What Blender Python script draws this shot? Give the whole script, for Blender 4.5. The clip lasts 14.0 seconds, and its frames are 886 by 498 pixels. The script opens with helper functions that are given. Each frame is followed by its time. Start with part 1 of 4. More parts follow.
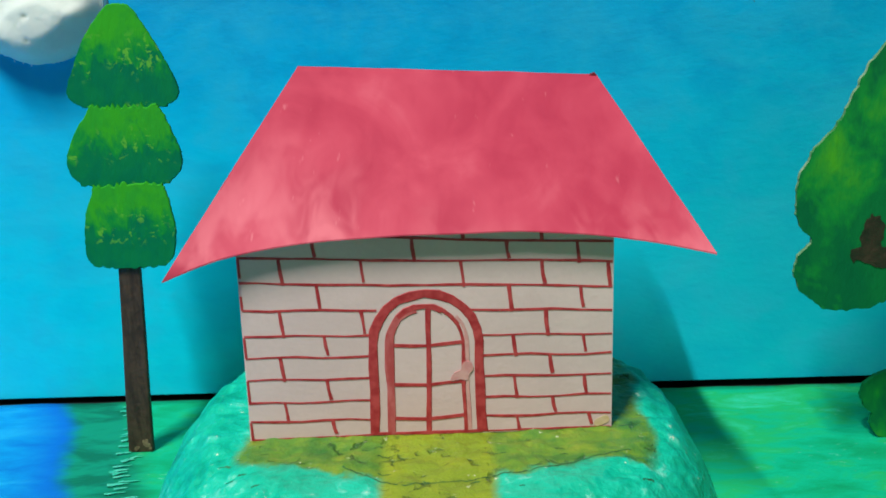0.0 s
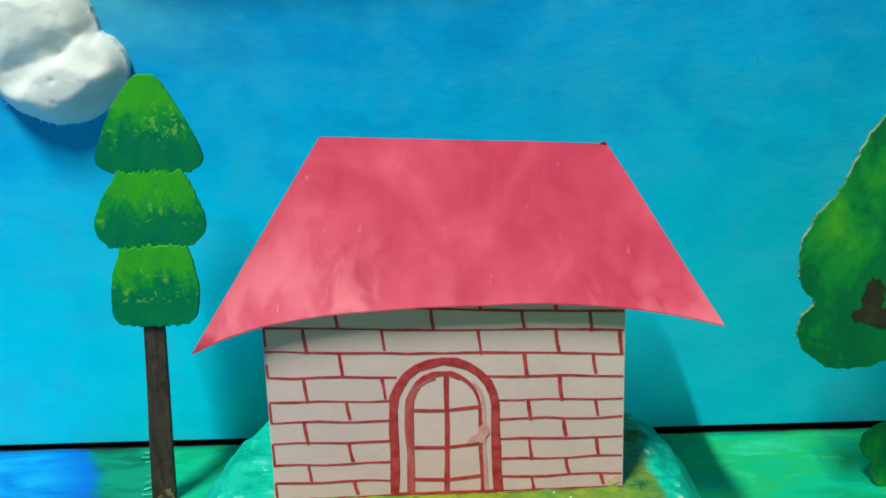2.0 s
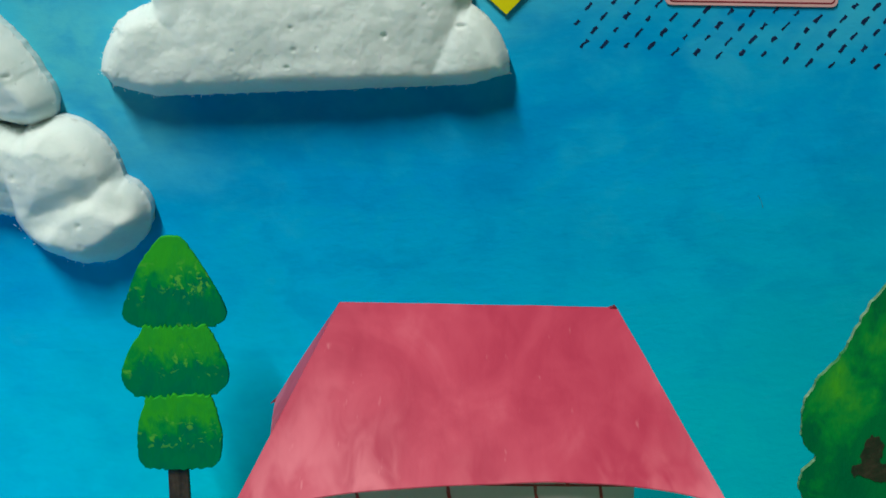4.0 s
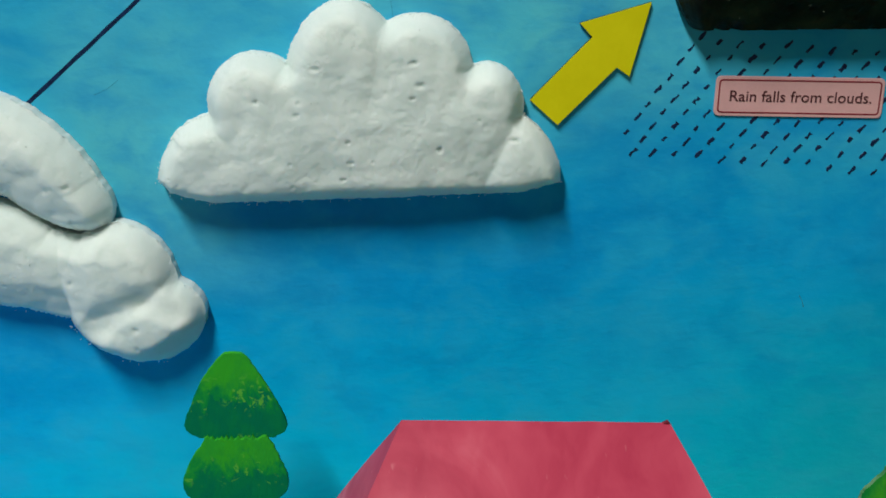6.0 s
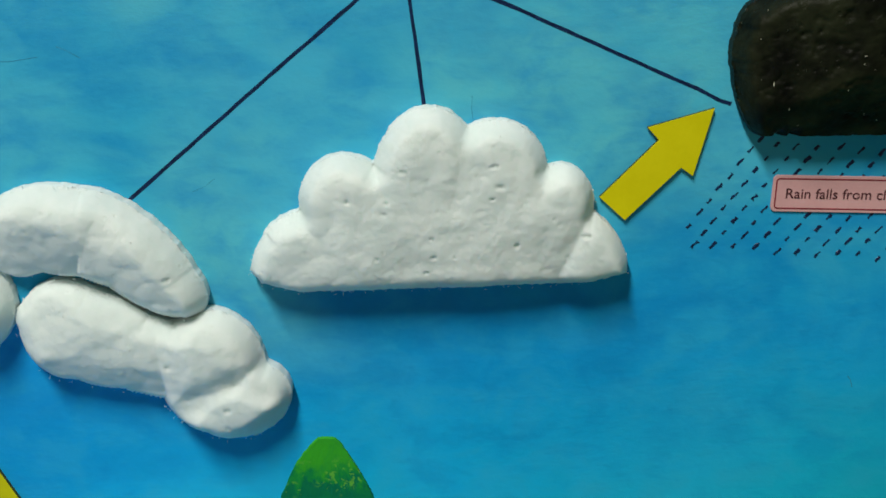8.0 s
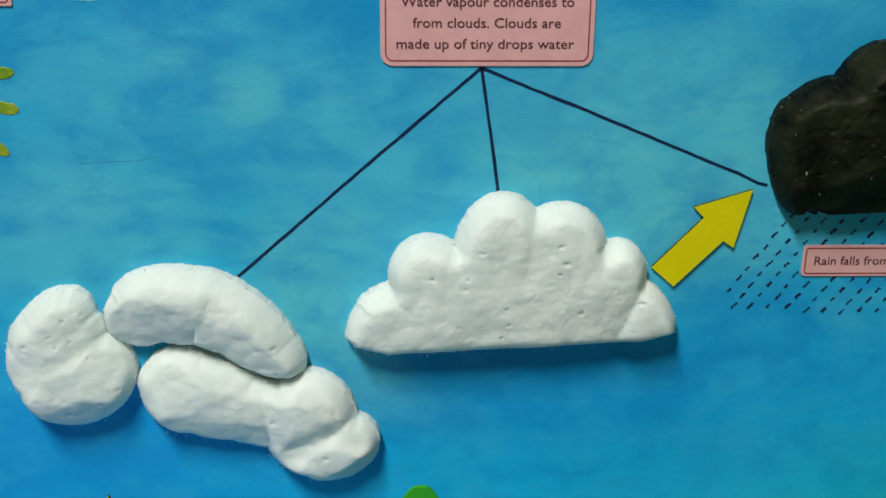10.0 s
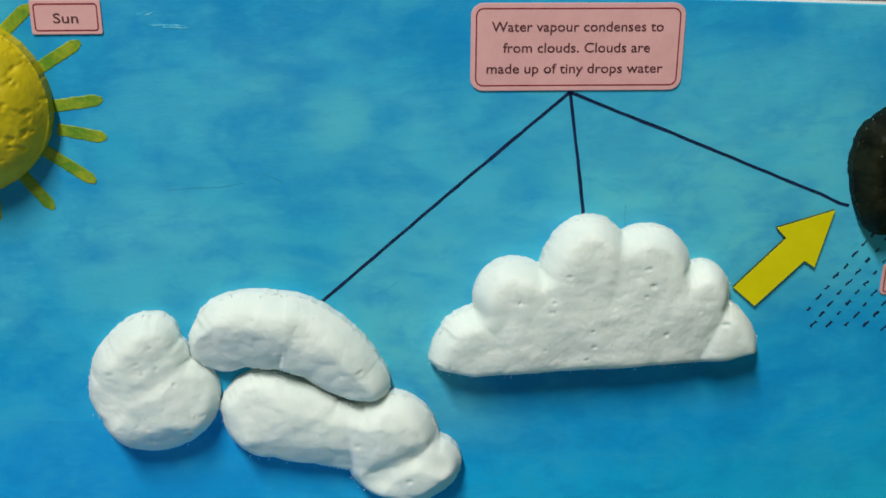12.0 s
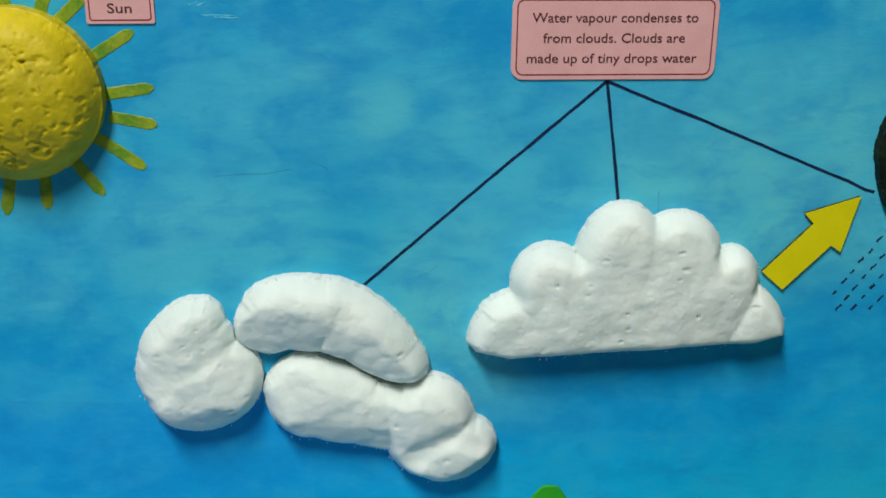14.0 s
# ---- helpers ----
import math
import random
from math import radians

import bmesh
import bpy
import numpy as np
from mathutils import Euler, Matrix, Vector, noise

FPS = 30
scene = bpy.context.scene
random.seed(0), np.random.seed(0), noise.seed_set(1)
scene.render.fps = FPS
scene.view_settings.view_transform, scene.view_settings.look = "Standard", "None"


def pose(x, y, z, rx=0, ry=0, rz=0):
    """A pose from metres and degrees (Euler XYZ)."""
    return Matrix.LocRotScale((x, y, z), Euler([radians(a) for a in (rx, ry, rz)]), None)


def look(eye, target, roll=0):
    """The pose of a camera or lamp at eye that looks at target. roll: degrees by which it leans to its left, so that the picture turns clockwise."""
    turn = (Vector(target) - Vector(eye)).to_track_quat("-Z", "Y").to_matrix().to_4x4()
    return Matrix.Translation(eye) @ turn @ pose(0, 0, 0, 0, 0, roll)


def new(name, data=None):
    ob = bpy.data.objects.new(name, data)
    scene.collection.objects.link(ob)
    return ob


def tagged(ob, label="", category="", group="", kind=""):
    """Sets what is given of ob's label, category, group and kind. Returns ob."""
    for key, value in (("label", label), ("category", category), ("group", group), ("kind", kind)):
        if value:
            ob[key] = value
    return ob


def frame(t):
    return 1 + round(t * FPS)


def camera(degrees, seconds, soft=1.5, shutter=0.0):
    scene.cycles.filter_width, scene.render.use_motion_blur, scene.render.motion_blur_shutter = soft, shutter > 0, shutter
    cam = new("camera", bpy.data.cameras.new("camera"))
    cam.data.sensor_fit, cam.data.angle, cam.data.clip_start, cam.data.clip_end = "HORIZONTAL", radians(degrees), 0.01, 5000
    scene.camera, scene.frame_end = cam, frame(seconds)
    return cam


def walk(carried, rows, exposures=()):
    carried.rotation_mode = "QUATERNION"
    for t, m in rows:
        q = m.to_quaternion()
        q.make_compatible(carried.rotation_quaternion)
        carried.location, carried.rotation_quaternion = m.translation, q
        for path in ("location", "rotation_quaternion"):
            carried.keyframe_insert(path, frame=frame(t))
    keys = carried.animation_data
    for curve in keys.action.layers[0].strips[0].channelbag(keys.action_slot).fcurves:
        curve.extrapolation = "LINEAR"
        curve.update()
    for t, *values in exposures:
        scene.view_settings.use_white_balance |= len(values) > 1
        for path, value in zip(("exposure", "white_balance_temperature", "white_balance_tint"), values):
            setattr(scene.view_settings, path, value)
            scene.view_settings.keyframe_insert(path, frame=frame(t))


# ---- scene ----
cam = camera(43.0, 14.0, soft=1.7)
PATH = [
    (0, (0.08797, -0.50348, 0.2189), (0.06457, 1.41568, -0.3435), -1.76),
    (0.5, (0.08784, -0.505, 0.21933), (0.0654, 1.4157, -0.33779), -1.80),
    (1, (0.08407, -0.5089, 0.22067), (0.06814, 1.41587, -0.32244), -1.80),
    (1.5, (0.08309, -0.50815, 0.2331), (0.06572, 1.41472, -0.31669), -1.89),
    (2, (0.08191, -0.51118, 0.24738), (0.06144, 1.40753, -0.31664), -1.78),
    (2.5, (0.0822, -0.51279, 0.25996), (0.06016, 1.40503, -0.30703), -1.52),
    (3, (0.07773, -0.50723, 0.28901), (0.06046, 1.4069, -0.29046), -1.50),
    (3.5, (0.07582, -0.50662, 0.30699), (0.06321, 1.40503, -0.28073), -1.40),
    (3.7, (0.07795, -0.50821, 0.31006), (0.05573, 1.40691, -0.266), -1.53),
    (5.8, (0.05627, -0.49832, 0.38651), (0.03873, 1.38261, -0.29303), -1.32),
    (6, (0.04802, -0.49902, 0.38018), (0.0552, 1.39824, -0.25254), -1.28),
    (6.5, (0.04536, -0.501, 0.39275), (0.04215, 1.39747, -0.23638), -1.51),
    (7, (0.03341, -0.49978, 0.41303), (0.04463, 1.39665, -0.22213), -1.75),
    (7.5, (0.03047, -0.50162, 0.42446), (0.03451, 1.38731, -0.23277), -1.82),
    (7.7, (0.0243, -0.50192, 0.42801), (0.0469, 1.38279, -0.24084), -1.67),
    (7.8, (0.00339, -0.51094, 0.43689), (0.03876, 1.37313, -0.23321), -0.91),
    (8, (0.0107, -0.5199, 0.42608), (0.02636, 1.38386, -0.18665), -1.15),
    (8.2, (0.00401, -0.51894, 0.43509), (0.03068, 1.37939, -0.19391), -1.08),
    (10.3, (-0.03641, -0.57178, 0.50687), (0.00497, 1.30725, -0.1769), -1.94),
    (10.4, (-0.03641, -0.57178, 0.50687), (0.00097, 1.30725, -0.1679), -1.94),
    (10.5, (-0.0572, -0.53619, 0.4885), (-0.00948, 1.34138, -0.19886), -1.93),
    (11, (-0.07015, -0.54925, 0.50043), (-0.01049, 1.32544, -0.19381), -2.01),
    (11.5, (-0.08163, -0.55292, 0.51509), (-0.00687, 1.31729, -0.1897), -1.94),
    (12, (-0.09204, -0.56266, 0.52133), (-0.01137, 1.31206, -0.17071), -1.99),
    (12.5, (-0.09478, -0.56471, 0.51627), (-0.00911, 1.30988, -0.17553), -1.95),
    (13, (-0.10716, -0.56665, 0.52123), (-0.00981, 1.30324, -0.18164), -1.83),
    (13.5, (-0.11079, -0.5709, 0.52025), (-0.01174, 1.30323, -0.171), -1.86),
    (14, (-0.12104, -0.57957, 0.52121), (-0.01864, 1.29289, -0.17407), -1.77),
]
EXPOSURES = [(0.0, 0.24, 6500, 9), (2.0, 0.28, 6500, 8), (2.5, 0.28, 6500, 7), (3.5, 0.0, 6350, 4), (3.7, -0.06, 6350, 4), (6.0, -0.23, 6500, 9), (7.5, -0.20, 6620, 11), (11.0, -0.11, 6690, 11), (14.0, -0.12, 6580, 11)]
walk(cam, [(t, look(eye, target, roll)) for t, eye, target, roll in PATH], EXPOSURES)

# ---- light: one ceiling lamp in a plain grey room ----
world = bpy.data.worlds.new("room_air")
world.use_nodes = True
world.node_tree.nodes["Background"].inputs["Color"].default_value = (0.8, 0.9, 1.0, 1)
world.node_tree.nodes["Background"].inputs["Strength"].default_value = 0.015
scene.world = world


def area_lamp(name, eye, target, size, watts, colour, shape="DISK", size_y=None):
    data = bpy.data.lights.new(name, "AREA")
    data.shape, data.size, data.energy, data.color = shape, size, watts, colour
    if size_y:
        data.size_y = size_y
    lamp = new(name, data)
    lamp.matrix_world = look(eye, target)
    return lamp


# a tube lamp under the ceiling, running from above the model towards the front of the room
tube = area_lamp("tube_lamp", (0, 0, 0), (0, 0, -1), 0.07, 85, (1.0, 0.98, 0.93), "RECTANGLE", 1.00)
tube.matrix_world = Matrix(((0.97, 0, -0.24, -0.56), (0, 1, 0, -1.38), (0.24, 0, 0.97, 2.28), (0, 0, 0, 1)))


# ---- materials ----
class Nodes:
    """A short hand for building a node material."""

    def __init__(self, name, roughness=0.7, metallic=0.0, specular=0.3):
        self.material = bpy.data.materials.new(name)
        self.material.use_nodes = True
        self.tree = self.material.node_tree
        self.shader = self.tree.nodes["Principled BSDF"]
        self.shader.inputs["Roughness"].default_value = roughness
        self.shader.inputs["Metallic"].default_value = metallic
        self.shader.inputs["Specular IOR Level"].default_value = specular
        self.coords = self.tree.nodes.new("ShaderNodeTexCoord")

    def node(self, kind, **values):
        n = self.tree.nodes.new(kind)
        for key, value in values.items():
            n.inputs[key.replace("_", " ")].default_value = value
        return n

    def link(self, a, b):
        self.tree.links.new(a, b)

    def place(self, scale=(1, 1, 1), turn=(0, 0, 0), source="Object", shift=(0, 0, 0)):
        m = self.node("ShaderNodeMapping", Scale=scale, Rotation=turn, Location=shift)
        self.link(self.coords.outputs[source], m.inputs["Vector"])
        return m.outputs["Vector"]

    def noise(self, vector, scale, detail=4.0, rough=0.55, distortion=0.0):
        n = self.node("ShaderNodeTexNoise", Scale=scale, Detail=detail, Roughness=rough, Distortion=distortion)
        self.link(vector, n.inputs["Vector"])
        return n.outputs["Fac"]

    def cells(self, vector, scale, feature="F1", random_=1.0):
        n = self.node("ShaderNodeTexVoronoi", Scale=scale, Randomness=random_)
        n.feature = feature
        self.link(vector, n.inputs["Vector"])
        return n.outputs["Distance"]

    def math(self, how, a, b=0.0, clamp=False):
        n = self.tree.nodes.new("ShaderNodeMath")
        n.operation, n.use_clamp = how, clamp
        for k, v in enumerate((a, b)):
            if isinstance(v, (int, float)):
                n.inputs[k].default_value = v
            else:
                self.link(v, n.inputs[k])
        return n.outputs[0]

    def spread(self, value, low, high, a=0.0, b=1.0, smooth=True):
        n = self.node("ShaderNodeMapRange", From_Min=low, From_Max=high, To_Min=a, To_Max=b)
        n.interpolation_type = "SMOOTHSTEP" if smooth else "LINEAR"
        self.link(value, n.inputs["Value"])
        return n.outputs["Result"]

    def ramp(self, value, stops):
        n = self.tree.nodes.new("ShaderNodeValToRGB")
        while len(n.color_ramp.elements) < len(stops):
            n.color_ramp.elements.new(0.5)
        for e, (at, colour) in zip(n.color_ramp.elements, stops):
            e.position, e.color = at, (*colour, 1)
        self.link(value, n.inputs["Fac"])
        return n.outputs["Color"]

    def mix(self, factor, a, b):
        n = self.tree.nodes.new("ShaderNodeMix")
        n.data_type = "RGBA"
        for socket, v in ((n.inputs[0], factor), (n.inputs[6], a), (n.inputs[7], b)):
            if isinstance(v, tuple):
                socket.default_value = (*v, 1)
            elif isinstance(v, (int, float)):
                socket.default_value = v
            else:
                self.link(v, socket)
        return n.outputs[2]

    def axes(self, vector):
        n = self.tree.nodes.new("ShaderNodeSeparateXYZ")
        self.link(vector, n.inputs[0])
        return n.outputs

    def colour(self, socket):
        if isinstance(socket, tuple):
            self.shader.inputs["Base Color"].default_value = (*socket, 1)
        else:
            self.link(socket, self.shader.inputs["Base Color"])
        return self

    def bump(self, height, distance, strength=1.0):
        n = self.node("ShaderNodeBump", Distance=distance, Strength=strength)
        self.link(height, n.inputs["Height"])
        self.link(n.outputs["Normal"], self.shader.inputs["Normal"])
        return self


def painted(name, low, high, scale=60.0, stretch=(1, 1, 1), roughness=0.6, relief=0.0004, fine=400.0, turn=(0, 0, 0), specular=0.3):
    """Brushed paint: two tones mixed by a stretched noise, with a fine grain."""
    m = Nodes(name, roughness, specular=specular)
    v = m.place(stretch, turn)
    n = m.noise(v, scale, 5.0, 0.6)
    g = m.noise(m.place(), fine, 3.0)
    t = m.spread(m.math("ADD", n, m.math("MULTIPLY", m.math("SUBTRACT", g, 0.5), 0.25)), 0.32, 0.68)
    m.colour(m.mix(t, low, high)).bump(m.math("ADD", g, n), relief)
    return m.material


def sky_paint():
    m = Nodes("sky_paint", 0.6, specular=0.08)
    x, y, z = m.axes(m.place())
    broad = m.noise(m.place((1, 1, 1.5)), 4.5, 6.0, 0.62, 0.8)
    cloudy = m.noise(m.place((1, 1, 1.2), shift=(3.1, 0, 1.7)), 10.0, 5.0, 0.55, 0.3)
    brush = m.noise(m.place((1, 1, 1.7), (0, radians(14), 0)), 19.0, 4.0, 0.52, 0.3)
    fine = m.noise(m.place((1, 1, 1.8), (0, radians(12), 0)), 170.0, 4.0, 0.6)
    wob = m.math("MULTIPLY", m.math("SUBTRACT", broad, 0.5), 0.13)
    height = m.math("ADD", z, m.math("ADD", wob, m.math("MULTIPLY", m.math("SUBTRACT", brush, 0.5), 0.07)))
    base = m.ramp(m.spread(height, 0.0, 0.5, smooth=False), [
        (0.02, (0.003, 0.68, 0.86)), (0.16, (0.001, 0.62, 0.84)), (0.28, (0.0005, 0.50, 0.86)), (0.42, (0.0005, 0.375, 0.77)),
        (0.54, (0.008, 0.36, 0.63)), (0.68, (0.036, 0.42, 0.63)), (0.84, (0.012, 0.31, 0.58)), (1.0, (0.006, 0.27, 0.57))])
    teal = m.math("MULTIPLY", m.spread(m.math("ADD", x, wob), 0.10, 0.28), m.spread(height, 0.22, 0.12))
    base = m.mix(m.math("MULTIPLY", teal, 0.6), base, (0.006, 0.40, 0.50))
    pale = m.spread(m.math("ADD", cloudy, m.math("MULTIPLY", m.math("SUBTRACT", brush, 0.5), 0.16)), 0.40, 0.70, 0.0, 0.7)
    pale = m.math("MULTIPLY", pale, m.spread(height, 0.22, 0.32, 0.16, 1.0))
    base = m.mix(pale, base, (0.08, 0.50, 0.67))
    for cx, cz, rx, rz, most in ((0.090, 0.325, 0.100, 0.065, 0.95), (-0.078, 0.265, 0.055, 0.070, 0.9), (0.06, 0.385, 0.11, 0.035, 0.45), (-0.215, 0.315, 0.06, 0.05, 0.35), (-0.120, 0.388, 0.020, 0.022, 0.75), (-0.152, 0.408, 0.020, 0.013, 0.5), (-0.052, 0.212, 0.040, 0.026, 0.5)):
        u = m.math("MULTIPLY", m.math("SUBTRACT", x, cx), 1 / rx)
        w = m.math("MULTIPLY", m.math("SUBTRACT", z, cz), 1 / rz)
        far = m.math("ADD", m.math("MULTIPLY", u, u), m.math("MULTIPLY", w, w))
        far = m.math("ADD", far, m.math("MULTIPLY", m.math("SUBTRACT", cloudy, 0.5), 3.0))
        base = m.mix(m.spread(far, 0.1, 1.3, most, 0.0), base, (0.09, 0.52, 0.63))
    deep = m.spread(m.math("ADD", m.math("MULTIPLY", brush, 0.5), m.math("MULTIPLY", broad, 0.5)), 0.38, 0.56, 0.50, 0.0)
    deep = m.math("MULTIPLY", deep, m.spread(height, 0.12, 0.22, 0.35, 1.0))
    base = m.mix(deep, base, (0.0005, 0.22, 0.54))
    # deeper blue paint low down, with shade below the foam clouds put into it
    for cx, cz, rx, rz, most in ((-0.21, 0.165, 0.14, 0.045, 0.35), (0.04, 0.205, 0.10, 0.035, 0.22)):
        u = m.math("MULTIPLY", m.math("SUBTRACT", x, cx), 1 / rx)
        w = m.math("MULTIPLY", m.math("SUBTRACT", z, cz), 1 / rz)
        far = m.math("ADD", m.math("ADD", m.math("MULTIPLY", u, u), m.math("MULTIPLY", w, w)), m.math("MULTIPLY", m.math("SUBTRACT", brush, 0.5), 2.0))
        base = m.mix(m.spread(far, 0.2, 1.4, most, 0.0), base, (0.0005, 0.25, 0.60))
    seam = m.math("ADD", z, m.math("ADD", m.math("MULTIPLY", x, 0.08), m.math("MULTIPLY", m.math("SUBTRACT", fine, 0.5), 0.0006)))
    lower = m.math("MULTIPLY", m.spread(seam, 0.2006, 0.2012, 1.0, 0.0), m.spread(m.math("ADD", x, wob), -0.20, -0.14, 1.0, 0.0))
    base = m.mix(m.math("MULTIPLY", lower, 0.25), base, (0.0005, 0.24, 0.60))
    mottle = m.noise(m.place((1, 1, 1.25), (0, radians(16), 0), shift=(1.3, 0, 0.4)), 32.0, 5.0, 0.6, 0.3)
    base = m.mix(m.spread(mottle, 0.48, 0.68, 0.0, 0.30), base, (0.03, 0.46, 0.70))
    shade = m.math("MULTIPLY", m.spread(mottle, 0.30, 0.52, 0.42, 0.0), m.spread(height, 0.08, 0.20, 0.25, 1.0))
    base = m.mix(shade, base, (0.0005, 0.26, 0.60))
    veil = m.noise(m.place((1, 1, 1.5), (0, radians(-24), 0), shift=(0.9, 0, 2.2)), 19.0, 4.0, 0.52, 0.5)
    veil = m.math("MULTIPLY", m.spread(veil, 0.50, 0.66, 0.0, 0.42), m.spread(height, 0.20, 0.30, 0.25, 1.0))
    base = m.mix(veil, base, (0.065, 0.49, 0.66))
    smear = m.noise(m.place((1, 1, 2.6), (0, radians(20), 0), shift=(2.4, 0, 0.3)), 26.0, 4.0, 0.55, 0.5)
    base = m.mix(m.math("MULTIPLY", m.spread(smear, 0.52, 0.66, 0.0, 0.24), m.spread(height, 0.06, 0.20, 0.3, 1.0)), base, (0.0008, 0.25, 0.58))
    dapple = m.spread(fine, 0.45, 0.75, 0.0, 0.09)
    base = m.mix(dapple, base, (0.04, 0.48, 0.70))
    m.colour(base).bump(m.math("ADD", fine, m.math("MULTIPLY", brush, 0.6)), 0.0004, 0.5)
    return m.material


def ground_paint():
    m = Nodes("ground_paint", 0.5, specular=0.25)
    x, y, z = m.axes(m.place())
    broad = m.noise(m.place((1, 1.3, 1)), 13.0, 4.0, 0.55, 0.5)
    brush = m.noise(m.place((1, 2.4, 1), (0, 0, radians(-6))), 34.0, 5.0, 0.62, 0.5)
    grain = m.noise(m.place((1, 2.2, 1)), 260.0, 3.0)
    green = m.ramp(m.math("ADD", m.math("MULTIPLY", broad, 0.55), m.math("MULTIPLY", brush, 0.45)), [
        (0.34, (0.003, 0.27, 0.10)), (0.43, (0.004, 0.38, 0.16)), (0.50, (0.004, 0.47, 0.24)), (0.57, (0.016, 0.45, 0.13)), (0.64, (0.03, 0.58, 0.32))])
    green = m.mix(m.spread(m.math("ADD", grain, m.math("MULTIPLY", brush, 0.4)), 0.84, 1.0, 0, 0.4), green, (0.30, 0.78, 0.55))
    blue = m.ramp(brush, [(0.3, (0.002, 0.18, 0.60)), (0.5, (0.003, 0.31, 0.72)), (0.72, (0.02, 0.44, 0.80))])
    shore = m.math("ADD", x, m.math("ADD", m.math("MULTIPLY", m.math("SUBTRACT", broad, 0.5), 0.04), m.math("MULTIPLY", y, 0.32)))
    blue = m.mix(m.spread(shore, -0.135, -0.105), blue, (0.002, 0.14, 0.62))
    green = m.mix(m.spread(shore, -0.080, -0.066, 0.95, 0.0), green, m.mix(m.spread(brush, 0.4, 0.6), (0.003, 0.15, 0.08), (0.005, 0.28, 0.16)))
    m.colour(m.mix(m.spread(shore, -0.112, -0.100), blue, green)).bump(m.math("ADD", brush, grain), 0.0003, 0.5)
    return m.material


def mound_paint():
    m = Nodes("mound_paint", 0.38, specular=0.4)
    x, y, z = m.axes(m.place())
    lump = m.noise(m.place(), 55.0, 4.0, 0.6, 0.3)
    fine = m.noise(m.place(), 240.0, 4.0, 0.65)
    warp = m.node("ShaderNodeVectorMath")
    m.link(m.place(), warp.inputs[0])
    jig = m.node("ShaderNodeTexNoise", Scale=130.0, Detail=3.0)
    m.link(m.place(), jig.inputs["Vector"])
    shrink = m.node("ShaderNodeVectorMath")
    shrink.operation = "SCALE"
    shrink.inputs["Scale"].default_value = 0.012
    m.link(jig.outputs["Color"], shrink.inputs[0])
    m.link(shrink.outputs[0], warp.inputs[1])
    crack = m.cells(warp.outputs[0], 70.0, "DISTANCE_TO_EDGE")
    wob = m.math("MULTIPLY", m.math("SUBTRACT", lump, 0.5), 0.022)
    teal = m.ramp(m.math("ADD", m.math("MULTIPLY", lump, 0.6), m.math("MULTIPLY", fine, 0.4)), [(0.34, (0.001, 0.31, 0.19)), (0.46, (0.003, 0.47, 0.30)), (0.57, (0.012, 0.57, 0.39)), (0.66, (0.20, 0.72, 0.57))])
    olive = m.ramp(m.noise(m.place(), 80.0, 5.0, 0.65), [(0.32, (0.03, 0.16, 0.03)), (0.46, (0.085, 0.235, 0.03)), (0.56, (0.14, 0.28, 0.028)), (0.68, (0.22, 0.32, 0.03))])
    aside = m.math("ABSOLUTE", m.math("SUBTRACT", x, 0.080))
    way = m.spread(m.math("ADD", aside, m.math("MULTIPLY", wob, 0.25)), 0.0165, 0.0215, 1.0, 0.0)
    beside = m.math("ABSOLUTE", m.math("SUBTRACT", x, 0.083))
    patch = m.math("MULTIPLY", m.spread(m.math("ADD", beside, m.math("MULTIPLY", wob, 0.6)), 0.069, 0.074, 1.0, 0.0),
                   m.spread(m.math("ADD", y, m.math("ADD", wob, m.math("MULTIPLY", aside, -0.22))), -0.176, -0.171))
    tone = m.mix(patch, teal, olive)
    tone = m.mix(way, tone, m.mix(0.5, olive, (0.36, 0.41, 0.015)))
    seam = m.math("MULTIPLY", m.math("MULTIPLY", m.spread(crack, 0.0, 0.09, 1.0, 0.0), m.spread(fine, 0.48, 0.60)), m.spread(lump, 0.42, 0.56, 1.0, 0.0))
    seam = m.math("MULTIPLY", seam, m.math("MAXIMUM", patch, way))
    tone = m.mix(m.math("MULTIPLY", seam, 0.75), tone, (0.01, 0.08, 0.02))
    chip = m.math("MULTIPLY", m.spread(fine, 0.67, 0.72), 0.8)
    tone = m.mix(chip, tone, (0.75, 0.85, 0.62))
    m.colour(tone).bump(m.math("SUBTRACT", m.math("ADD", m.math("MULTIPLY", lump, 1.5), m.math("MULTIPLY", fine, 0.5)), m.math("MULTIPLY", seam, 0.5)), 0.0020, 0.85)
    return m.material


